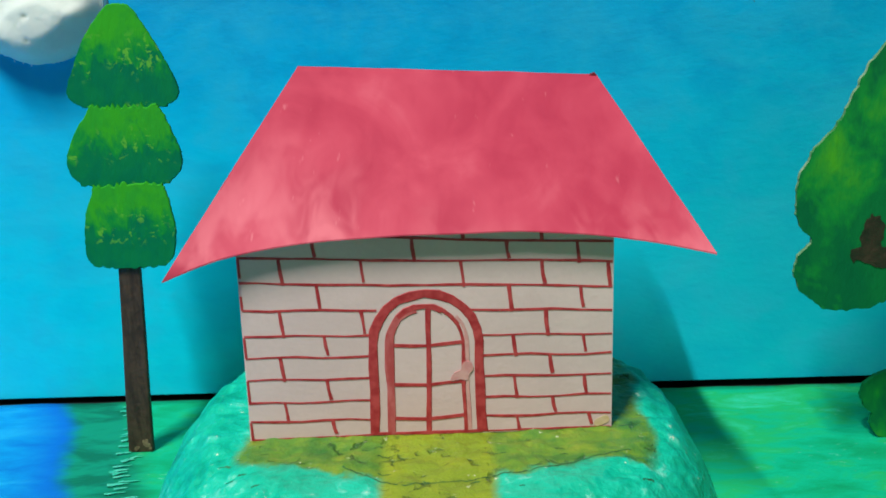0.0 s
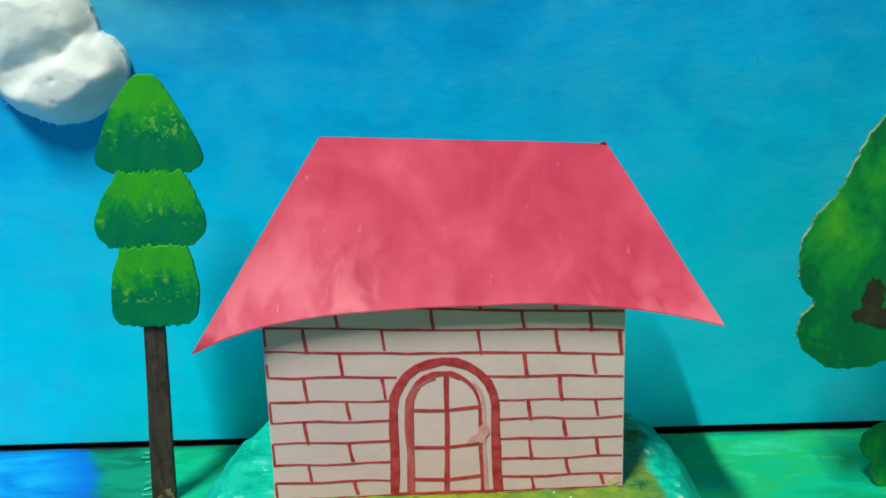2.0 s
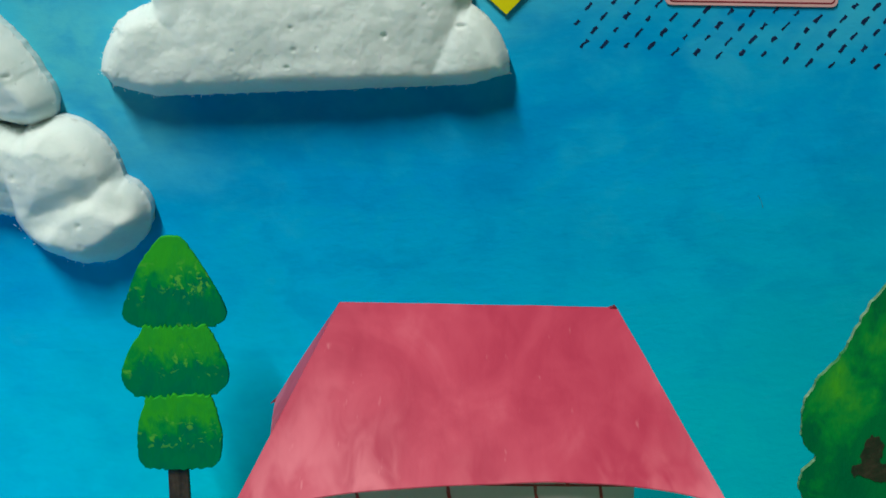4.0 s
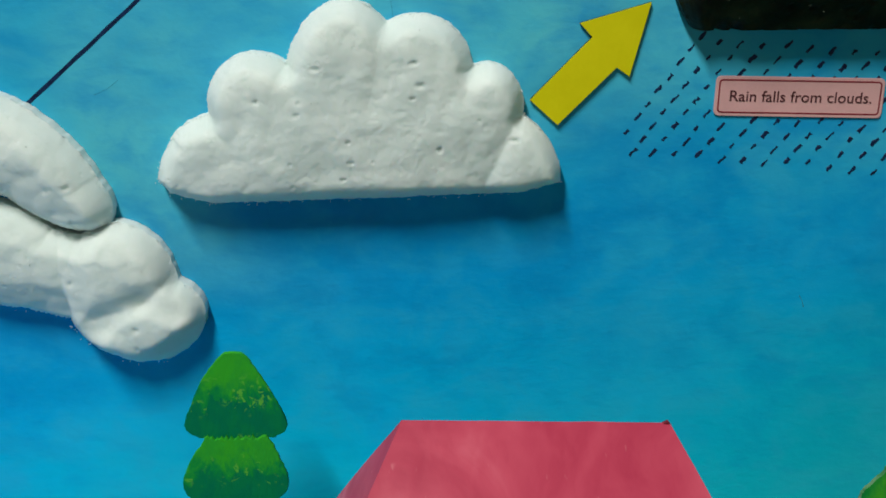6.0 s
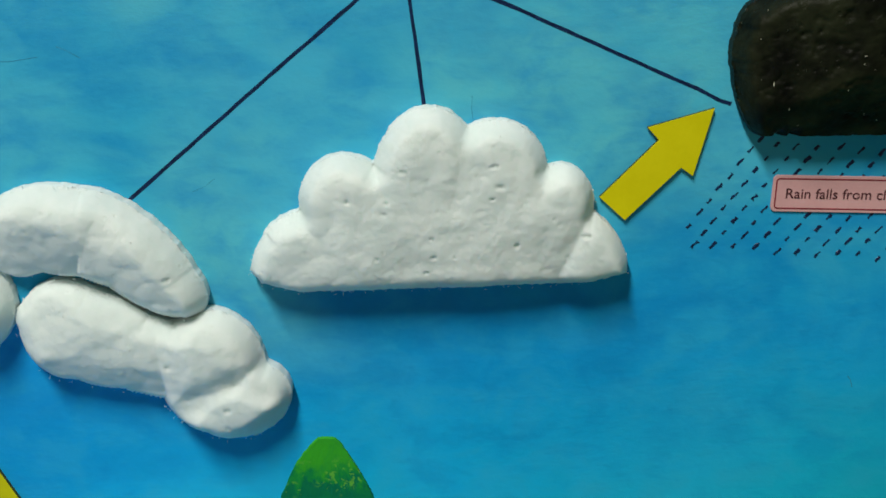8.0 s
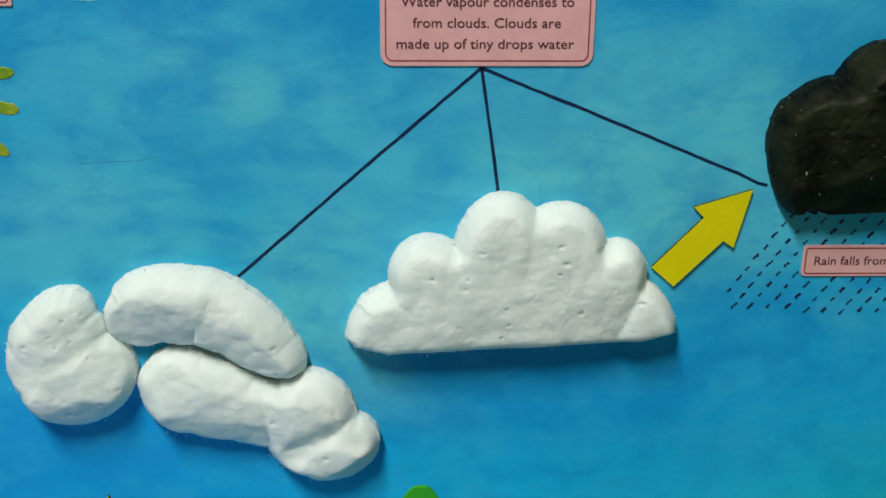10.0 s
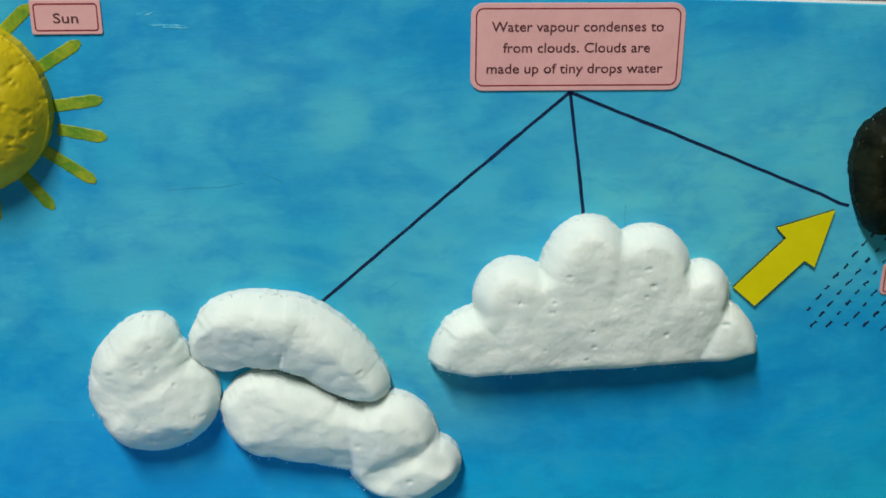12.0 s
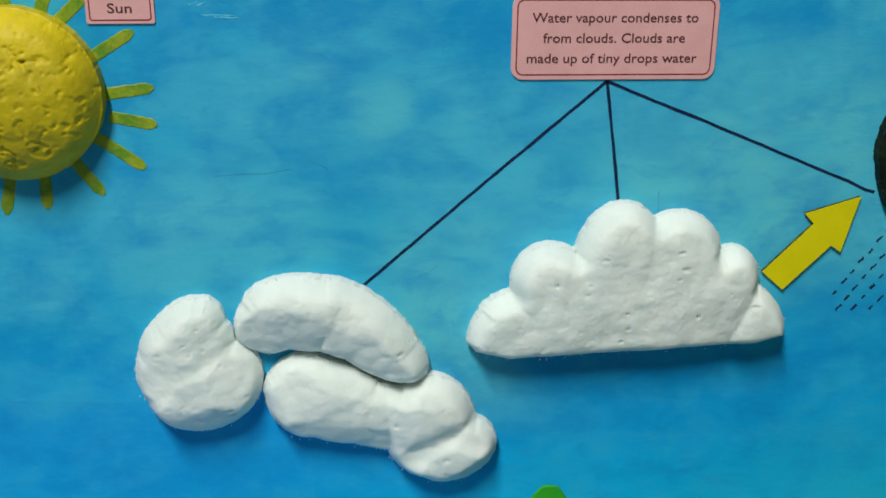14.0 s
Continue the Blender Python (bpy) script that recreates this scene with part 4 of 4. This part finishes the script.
# ---- trees ----
def tier_outline(rows, seed):
    """The cut edge of one tier from rows of (height, left, right), with a scalloped hem."""
    rnd = random.Random(seed)
    right, left = [], []
    for k in range(len(rows) - 1):
        p = [Vector(rows[min(max(k + q, 0), len(rows) - 1)]) for q in (-1, 0, 1, 2)]
        for q in range(6):
            t = q / 6
            v = 0.5 * (2 * p[1] + (p[2] - p[0]) * t + (2 * p[0] - 5 * p[1] + 4 * p[2] - p[3]) * t * t + (3 * p[1] - p[0] - 3 * p[2] + p[3]) * t ** 3)
            left.append((v.y + rnd.uniform(-1, 1) * 0.00022, v.x))
            right.append((v.z + rnd.uniform(-1, 1) * 0.00022, v.x))
    low, a, b = rows[-1]
    hem = []
    for k in range(0, 25):
        q = k / 24
        hem.append((b + (a - b) * q, low - 0.0013 * math.sin(math.pi * q) ** 0.6 - 0.0006 * abs(math.sin((5 + seed) * math.pi * q + seed)) + rnd.uniform(-1, 1) * 0.0003))
    top = [(left[0][0] + (right[0][0] - left[0][0]) * q / 26, rows[0][0] + (rnd.uniform(-0.0014, 0.0010) if right[0][0] - left[0][0] > 0.01 else 0.0002)) for q in range(1, 26)]
    return right + hem + left[::-1] + top


TIERS = (
    ((0.1915, -0.0418, -0.0386), (0.1903, -0.0448, -0.0348), (0.180, -0.0532, -0.0284), (0.168, -0.0592, -0.0224), (0.1590, -0.0629, -0.0191), (0.1545, -0.0612, -0.0199), (0.1522, -0.0570, -0.0240)),
    ((0.1528, -0.0545, -0.0280), (0.1490, -0.0564, -0.0256), (0.1440, -0.0602, -0.0236), (0.1360, -0.0644, -0.0208), (0.1310, -0.0658, -0.0199), (0.1255, -0.0648, -0.0212), (0.1215, -0.0612, -0.0256)),
    ((0.1215, -0.0560, -0.0285), (0.1170, -0.0574, -0.0270), (0.1095, -0.0604, -0.0256), (0.0995, -0.0619, -0.0249), (0.0915, -0.0619, -0.0266), (0.0880, -0.0598, -0.0292)))


def build_conifer():
    tree = thing("conifer_tree", "card cut-out conifer with three green tiers and brown trunk", "tree")
    bm = bmesh.new()
    for z, x, half, y in ((0.0, -0.0517, 0.0054, -0.0585), (0.03, -0.0496, 0.0051, -0.0615), (0.06, -0.0475, 0.0047, -0.0635), (0.0900, -0.0457, 0.0044, -0.0655)):
        for sx, sy in ((-1, 0), (1, 0), (1, 1), (-1, 1)):
            bm.verts.new((x + sx * half, y + sy * 0.003, z))
    bm.verts.ensure_lookup_table()
    for k in range(3):
        for i in range(4):
            j = (i + 1) % 4
            bm.faces.new([bm.verts[q] for q in (4 * k + i, 4 * k + j, 4 * k + 4 + j, 4 * k + 4 + i)])
    bm.faces.new(bm.verts[0:4]), bm.faces.new(bm.verts[12:16])
    bmesh.ops.recalc_face_normals(bm, faces=bm.faces)
    bmesh.ops.bevel(bm, geom=list(bm.edges), offset=0.0004, segments=1, affect="EDGES")
    part("trunk", bm, M_BARK, tree, "flat dark brown painted trunk")
    for x, z, w, h, tone in ((-0.0508, 0.0720, 0.0008, 0.0010, M_STROKE), (-0.0502, 0.0610, 0.0006, 0.0008, M_STROKE), (-0.0495, 0.0040, 0.0009, 0.0020, M_CHIP), (-0.0530, 0.0022, 0.0010, 0.0008, M_CHIP), (-0.0478, 0.0030, 0.0006, 0.0016, M_CHIP)):
        chip = [(x, z, w, h, 30, 0.0002), (x + w * 0.7, z + h * 0.4, w * 0.7, h * 0.6, -20, 0.0002)]
        bm = block(inside_of(chip), lambda a, b: np.full(np.shape(a), 0.0003), span(chip, 0.001), 0.0004, 0.0003, 0.0, 0.0006, 4)
        for v in bm.verts:
            v.co.y += -0.0585 - 0.07 * min(v.co.z, 0.09)
        part("paint_chip", bm, tone, tree, "chipped pale spot in the brown paint")
    for k, rows in enumerate(TIERS):
        y = -0.0645 - 0.0013 * k
        bm = plate(tier_outline(rows, k + 1), y, y + 0.0016, 0.0003)
        part("foliage_tier", bm, M_CONIFER, tree, "dabbed green card tier")
    return tree


def build_broadleaf():
    tree = thing("broadleaf_tree", "card cut-out tree with mottled green painted crown", "tree")
    lobes = [(0.2553, 0.1190, 0.0389, 0.0307, 27, 0.002), (0.2414, 0.0845, 0.0223, 0.0176, 5, 0.002), (0.2569, 0.1369, 0.0252, 0.0232, 15, 0.002), (0.2660, 0.1401, 0.0314, 0.0522, -21, 0.002),
             (0.2860, 0.0950, 0.0400, 0.0250, 0, 0.002), (0.3100, 0.1150, 0.0360, 0.0360, 0, 0.002), (0.2850, 0.1490, 0.0400, 0.0420, 0, 0.002)]
    bm = block(inside_of(lobes), lambda x, z: np.full(np.shape(x), 0.0022), span(lobes), 0.0012, 0.0022, 0.0, 0.0012, 7)
    for v in bm.verts:
        v.co.y -= 0.0845
    for q in bm.faces:
        q.material_index = 1 if abs(q.normal.y) < 0.5 else 0
    part("crown", bm, (M_BROAD, M_CARD), tree, "mottled dark and bright green painted crown")
    bm = plate([(0.279, 0.0), (0.297, 0.0), (0.293, 0.05), (0.2925, 0.085), (0.2825, 0.085), (0.2825, 0.05)], -0.0843, -0.0815, 0.0004)
    part("trunk", bm, M_BARK, tree, "brown painted trunk")
    wood = [(0.2480, 0.0965, 0.0042, 0.0090, -12, 0.0), (0.2530, 0.0885, 0.0120, 0.0040, -10, 0.0), (0.2640, 0.0900, 0.0100, 0.0042, 12, 0.0)]
    bm = block(inside_of(wood), lambda x, z: np.full(np.shape(x), 0.0002), span(wood, 0.001), 0.0007, 0.0002, 0.0, 0.0012, 3)
    for v in bm.verts:
        v.co.y -= 0.0868
    part("branch", bm, M_BRANCH, tree, "dark brown painted branch")
    return tree


def build_bush():
    lobes = [(0.2720, 0.0200, 0.0140, 0.0110, 0, 0.002), (0.2850, 0.0220, 0.0160, 0.0150, 0, 0.002), (0.2800, 0.0080, 0.0170, 0.0120, 0, 0.002)]
    bm = block(inside_of(lobes, [(0, 0.0, 0, 1)]), lambda x, z: np.full(np.shape(x), 0.0022), span(lobes), 0.001, 0.0022, 0.0, 0.0006, 9)
    for v in bm.verts:
        v.co.y -= 0.060
    return tagged(put("bush", bm, M_BROAD), "card cut-out bush painted dark green", "bush")


build_conifer()
build_broadleaf()
build_bush()


# ---- foam clouds and sun on the board ----
def crumbs(lobes, cuts, height, seed, rim_count, face_count, size=0.00032):
    """Small torn crumbs that cling to the rim and the face of a foam block."""
    rnd = random.Random(seed)
    bm = bmesh.new()
    rim = rim_points(lobes, cuts)
    spots = [(*rim[rnd.randrange(len(rim))], rnd.uniform(0.004, 0.011)) for _ in range(rim_count)]
    x0, x1, z0, z1 = span(lobes, 0.0)
    inner = inside_of(lobes, cuts)
    while len(spots) < rim_count + face_count:
        x, z = rnd.uniform(x0, x1), rnd.uniform(z0, z1)
        if inner(np.array([x]), np.array([z]))[0] > 0.004:
            spots.append((x, z, float(height(np.array([x]), np.array([z]))[0])))
    for x, z, y in spots:
        k = size * rnd.uniform(0.5, 1.5)
        turn = Euler((rnd.uniform(0, 6), rnd.uniform(0, 6), rnd.uniform(0, 6))).to_matrix().to_4x4()
        m = Matrix.Translation((x, -y, z)) @ turn @ Matrix.Diagonal((k * rnd.uniform(0.8, 3.2), k * rnd.uniform(0.4, 0.9), k * rnd.uniform(0.3, 0.7), 1))
        bmesh.ops.create_icosphere(bm, subdivisions=1, radius=1.0, matrix=m)
    return bm


def foam_piece(name, label, lobes, material, cuts=(), seed=1, step=0.0009, category="cloud", group="", ragged=0.00042, loose=(80, 8), flecks=None, **shape):
    whole = thing(name, label, category, group=group)
    height = lobe_height(lobes, cuts, seed=seed, **shape)
    bm = block(inside_of(lobes, cuts), height, span(lobes), step, 0.0050, 0.0, ragged, seed)
    part("body", bm, material, whole, smooth=True)
    tagged(part("crumbs", crumbs(lobes, cuts, height, seed, *loose), flecks or material, whole, "torn foam crumbs"), kind="stuff")
    return whole


foam_piece("cloud", "large white carved polystyrene cloud glued to the board", [
    (-0.0586, 0.2468, 0.0198, 0.0284, -1, 0.015), (-0.0302, 0.2838, 0.0226, 0.0246, 14, 0.018), (0.0085, 0.2928, 0.0266, 0.0371, -3, 0.020),
    (0.0390, 0.2966, 0.0255, 0.0270, -34, 0.019), (0.0718, 0.2832, 0.0154, 0.0184, 12, 0.017), (0.0785, 0.2572, 0.0292, 0.0212, -46, 0.013),
    (0.0043, 0.2586, 0.0759, 0.0252, -7, 0.0195), (0.0520, 0.2680, 0.0240, 0.0240, 0, 0.0195), (-0.0380, 0.2530, 0.0300, 0.0220, 0, 0.0195)], M_FOAM, [(0.0, 0.2410, -0.012, 1.0), (0.0950, 0.2445, -0.24, 0.97), (-0.0560, 0.2408, 0.28, 0.96), (-0.0738, 0.2468, 0.78, 0.62)], 3, forms=[
    (-0.0600, 0.2540, 0.0280, 0.0270, 0, 0.0185), (-0.0320, 0.2760, 0.0280, 0.0420, 0, 0.0215), (0.0083, 0.2860, 0.0300, 0.0560, -4, 0.0232),
    (0.0430, 0.2840, 0.0300, 0.0500, -8, 0.0218), (0.0730, 0.2740, 0.0220, 0.0360, 0, 0.0205), (0.0840, 0.2520, 0.0280, 0.0250, -30, 0.0190),
    (0.0080, 0.2640, 0.0900, 0.0420, 0, 0.0212)], facets=7, crown=0.26, under=(0.2495, 0.55), blend=420.0, soft=2200.0, pits=80, bevel=0.0125, chips=0.00022, lump=0.0008, scallop=0.0007, cracks=0.0003,
    grooves=[(-0.0570, 0.2830, -0.0440, 0.2715, 0.0020, 0.005, 0.003), (-0.0195, 0.3070, -0.0130, 0.2940, 0.0016, 0.004, 0.004), (0.0285, 0.3230, 0.0190, 0.2880, 0.0013, 0.012, 0.003),
             (0.0650, 0.3030, 0.0610, 0.2900, 0.0016, 0.004, 0.005), (0.0870, 0.2850, 0.0705, 0.2510, 0.0026, 0.003, 0.007)],
    loose=(140, 14), step=0.00065)
foam_piece("cloud", "white carved polystyrene cloud piece, round and lumpy", [
    (-0.2259, 0.2343, 0.0339, 0.0276, 23, 0.018), (-0.2378, 0.2548, 0.0212, 0.0350, -30, 0.019), (-0.2335, 0.2570, 0.0274, 0.0230, 21, 0.017), (-0.2215, 0.2738, 0.0102, 0.0132, 16, 0.016)],
    M_FOAM, (), 5, group="cloud cluster", forms=[
    (-0.2290, 0.2300, 0.0380, 0.0290, 10, 0.0235), (-0.2350, 0.2630, 0.0320, 0.0320, 20, 0.0228)], facets=9, blend=360.0, pits=26, bevel=0.016, chips=0.0002, lump=0.0008, scallop=0.0010, cracks=0.0002,
    grooves=[(-0.2313, 0.2599, -0.2040, 0.2680, 0.0014, 0.008, 0.004)],
    shaves=[(-0.2220, 0.2235, 0.19, -0.98, 0.0205, 0.60, 1.0, 0.0)])
foam_piece("cloud", "white carved polystyrene cloud piece, long and bent", [
    (-0.1838, 0.2720, 0.0232, 0.0190, 25, 0.018), (-0.1651, 0.2740, 0.0371, 0.0222, -10, 0.019), (-0.1557, 0.2633, 0.0496, 0.0127, -26, 0.020), (-0.1348, 0.2620, 0.0418, 0.0200, -45, 0.019), (-0.1153, 0.2450, 0.0184, 0.0132, -49, 0.016)],
    M_FOAM, (), 8, group="cloud cluster", forms=[
    (-0.1820, 0.2740, 0.0300, 0.0260, 10, 0.0210), (-0.1600, 0.2730, 0.0360, 0.0270, -14, 0.0225), (-0.1350, 0.2610, 0.0360, 0.0270, -42, 0.0225), (-0.1170, 0.2460, 0.0260, 0.0200, -46, 0.0195)],
    facets=6, blend=420.0, soft=2800.0, pits=24, bevel=0.016, chips=0.0002, lump=0.0008, scallop=0.0010, cracks=0.0002, shaves=[(-0.1700, 0.2725, -0.22, -0.97, 0.0203, 0.52, -0.1535, 0.30), (-0.1240, 0.2480, -0.50, -0.87, 0.0195, 0.35, 1.0, 0.0)],
    grooves=[(-0.1480, 0.2800, -0.1570, 0.2610, 0.0010, 0.008, 0.0015)])
foam_piece("cloud", "white carved polystyrene cloud piece with a knobbed end", [
    (-0.1687, 0.2232, 0.0240, 0.0263, 17, 0.018), (-0.1558, 0.2191, 0.0395, 0.0246, -23, 0.017), (-0.1275, 0.2083, 0.0608, 0.0209, -15, 0.016), (-0.1006, 0.1993, 0.0275, 0.0333, 2, 0.020), (-0.0878, 0.1844, 0.0264, 0.0208, 21, 0.018)],
    M_FOAM, (), 13, group="cloud cluster", forms=[
    (-0.1660, 0.2230, 0.0310, 0.0290, 0, 0.0205), (-0.1400, 0.2130, 0.0360, 0.0270, -14, 0.0195), (-0.1010, 0.2070, 0.0310, 0.0280, -8, 0.0240), (-0.0910, 0.1815, 0.0340, 0.0190, 22, 0.0220)],
    facets=7, blend=420.0, soft=2800.0, pits=24, bevel=0.016, chips=0.0002, lump=0.0008, scallop=0.0010, cracks=0.0002, shaves=[(-0.1580, 0.2085, -0.15, -0.99, 0.0185, 0.50, -0.1230, 0.0), (-0.1640, 0.2340, -0.75, 0.66, 0.0195, 0.25, 1.0, 0.0)],
    grooves=[(-0.1250, 0.2240, -0.1235, 0.1930, 0.0018, 0.005, 0.004), (-0.1120, 0.1885, -0.0887, 0.1955, 0.0022, 0.009, 0.0025), (-0.0887, 0.1955, -0.0690, 0.2110, 0.0026, 0.009, 0.0025)])
foam_piece("rain_cloud", "black painted polystyrene rain cloud with bright flecks", [
    (0.1650, 0.3422, 0.0153, 0.0335, 10, 0.016), (0.1755, 0.3572, 0.0247, 0.0302, -42, 0.016), (0.2020, 0.3672, 0.0257, 0.0360, -14, 0.016), (0.2400, 0.3690, 0.0340, 0.0390, 0, 0.016),
    (0.2800, 0.3460, 0.0320, 0.0370, 0, 0.016), (0.2300, 0.3360, 0.0780, 0.0340, 0, 0.016)], M_DARK_FOAM, [(0.0, 0.3160, 0.012, 1.0)], 21,
    forms=[(0.2320, 0.3480, 0.0980, 0.0620, 0, 0.0310)], facets=8, crown=0.55, under=(0.3420, 0.58), lump=0.0006, pits=90, bevel=0.018, chips=0.0005, cracks=0.0011, scallop=0.0005, loose=(20, 46), flecks=M_FLECK)

sun = thing("sun", "domed yellow painted polystyrene sun with painted rays", "sun")
lobes = [(-0.3040, 0.4030, 0.0440, 0.0442, 0, 0.030)]
dome = lobe_height(lobes, (), (), 9, 31, 0.0006, 0.62, pits=22, bevel=0.030, chips=0.0009, soft=1300.0, cracks=0.0016, scallop=0.0006)
bm = block(inside_of(lobes), lambda x, z: 0.003 + 0.92 * dome(x, z), span(lobes), 0.0008, 0.009, 0.0, 0.0003, 31)
part("disc", bm, M_SUN, sun, "domed yellow foam disc with torn pits", True)
rays = [((-0.2800, 0.4370), (-0.2640, 0.4501)), ((-0.2680, 0.4174), (-0.2426, 0.4316)), ((-0.2620, 0.3998), (-0.2356, 0.4024)), ((-0.2600, 0.3882), (-0.2362, 0.3825)),
        ((-0.2680, 0.3775), (-0.2448, 0.3597)), ((-0.2815, 0.3660), (-0.2680, 0.3462)), ((-0.2972, 0.3600), (-0.2984, 0.3398)), ((-0.3145, 0.3600), (-0.3203, 0.3378))]
for a in range(-132, -300, -23):
    c, s = math.cos(radians(a)), math.sin(radians(a))
    rays.append(((-0.304 + c * 0.041, 0.403 + s * 0.041), (-0.304 + c * 0.066, 0.403 + s * 0.066)))
for k, ((xa, za), (xb, zb)) in enumerate(rays):
    bend = 0.0012 * math.sin(k * 2.1)
    mid = ((xa + xb) / 2 - (zb - za) * 20 * bend * 0.02, (za + zb) / 2 + (xb - xa) * 20 * bend * 0.02)
    part("ray", ribbon([(xa, za), mid, (xb, zb)], 0.0064, 0.00025, 0.04, k, lambda x: -0.0001, True), M_RAY, sun, "brushed yellow-green ray")


# ---- paper labels ----
def label_card(name, label, centre, w, h, tilt, r, lines, border):
    card = thing(name, label, "label", pose(centre[0], 0, centre[1], 0, tilt, 0))
    part("card", plate(rounded(w, h, r), -0.0010, 0.0, 0.0002), M_PINK, card)
    ring = rounded(w - 2 * border, h - 2 * border, max(r - border, 0.0015))
    part("border_line", ribbon(ring + ring[:1], 0.0007, 0.00012, 0.05, 3, lambda x: -0.0010), M_MAROON, card, "thin maroon border line")
    for text, x, z, width, cap in lines:
        bm = lettering(text, width, cap)
        for v in bm.verts:
            v.co += Vector((x, -0.0011, z))
        part("text_line", bm, M_INK, card, "printed line of dark text")
    return card


def scuff(card, spots):
    for x, z, w, h in spots:
        bm = plate([(x + a * w, z + b * h) for a, b in ((-0.5, -0.4), (0.4, -0.5), (0.5, 0.3), (-0.3, 0.5))], -0.00128, -0.0012)
        part("scuff", bm, M_PINK, card, "worn spot in the print")


card = label_card("cloud_label", "pink paper label telling how clouds form, maroon border", (0.0035, 0.4185), 0.1080, 0.0440, 2.2, 0.0062, [
    ("Water vapour condenses to", -0.0437, 0.0080, 0.0868, 0.0051),
    ("from clouds. Clouds are", -0.0378, -0.0025, 0.0746, 0.0051),
    ("made up of tiny drops water", -0.0459, -0.0130, 0.0898, 0.0051)], 0.0027)
scuff(card, [(-0.0147, -0.0112, 0.0012, 0.0020)])
card = label_card("rain_label", "pink paper label about rain, cut corners, maroon border", (0.2112, 0.2818), 0.0760, 0.0180, 2.3, 0.0024, [
    ("Rain falls from clouds.", -0.0314, -0.0022, 0.0640, 0.0051)], 0.0017)
scuff(card, [(0.0128, 0.0012, 0.0012, 0.0009), (0.0035, -0.0005, 0.0014, 0.0006)])
label_card("sun_label", "small pink paper label under a sun caption, maroon border", (-0.2475, 0.4437), 0.0340, 0.0166, 1.9, 0.0010, [("Sun", -0.0062, -0.0027, 0.0120, 0.0050)], 0.0019)


# ---- arrows, pen lines and rain ----
def card_arrow(label, outline):
    arrow = thing("arrow", label, "arrow", group="yellow arrows")
    part("backing", plate(outline, -0.0019, 0.0, 0.0002), M_ARROW_EDGE, arrow, "dark cut edge of the backing card")
    part("face", plate(outline, -0.0023, -0.0019, 0.0001), (M_ARROW, M_ARROW_EDGE), arrow, "bright yellow paper face")
    return arrow


card_arrow("bright yellow card arrow pointing to the rain cloud", [(0.1431, 0.3254), (0.1120, 0.3170), (0.1175, 0.3108), (0.0902, 0.2836), (0.1026, 0.2719), (0.1286, 0.2972), (0.1344, 0.2930)])
card_arrow("bright yellow card arrow rising from the water", [(-0.2205, 0.1560), (-0.2000, 0.1145), (-0.2115, 0.1165), (-0.2115, 0.0600), (-0.2300, 0.0600), (-0.2300, 0.1165), (-0.2415, 0.1145)])

for label, pts in (("navy pen line from the label to the bent cloud", [(0.0, 0.3957), (-0.065, 0.3435), (-0.1342, 0.2867)]),
                   ("navy pen line from the label to the large cloud", [(0.0, 0.3957), (0.0040, 0.361), (0.0078, 0.3270)]),
                   ("navy pen line from the label to the rain cloud", [(0.0, 0.3955), (0.0200, 0.3863), (0.0543, 0.3712), (0.0862, 0.3566), (0.1188, 0.3416), (0.1330, 0.3352), (0.1353, 0.3344), (0.1460, 0.3285), (0.1512, 0.3269)])):
    tagged(put("pen_line", ribbon(pts, 0.0018, 0.00012, 0.12, len(label), lambda x: -0.00005), M_PEN), label, "pen line", "label lines")

rain = thing("rain", "slanting navy pen dashes drawn below the rain cloud", "rain")
rnd = random.Random(4)
feet = [(0.1345, 0.2688)] + [(0.1370 + 0.0101 * i, 0.2585 - 0.0010 * i) for i in range(17)]
for i, (x0, z0) in enumerate(feet):
    x0, z0 = x0 + rnd.uniform(-0.0006, 0.0006), z0 + rnd.uniform(-0.0010, 0.0010)
    for j in range(9 if i else 8):
        x, z = x0 + 0.0046 * j + rnd.uniform(-0.0004, 0.0004), z0 + 0.0061 * j + rnd.uniform(-0.0006, 0.0006)
        n = rnd.uniform(0.6, 1.15)
        part("dash", ribbon([(x - 0.0014 * n, z - 0.0016 * n), (x - 0.0005 * n, z - 0.0004 * n), (x + 0.0006 * n, z + 0.0006 * n), (x + 0.0014 * n, z + 0.0016 * n)], 0.0013 * rnd.uniform(0.75, 1.3), 0.00012, 0.45, 9 * i + j, lambda x: -0.00005), M_PEN, rain)
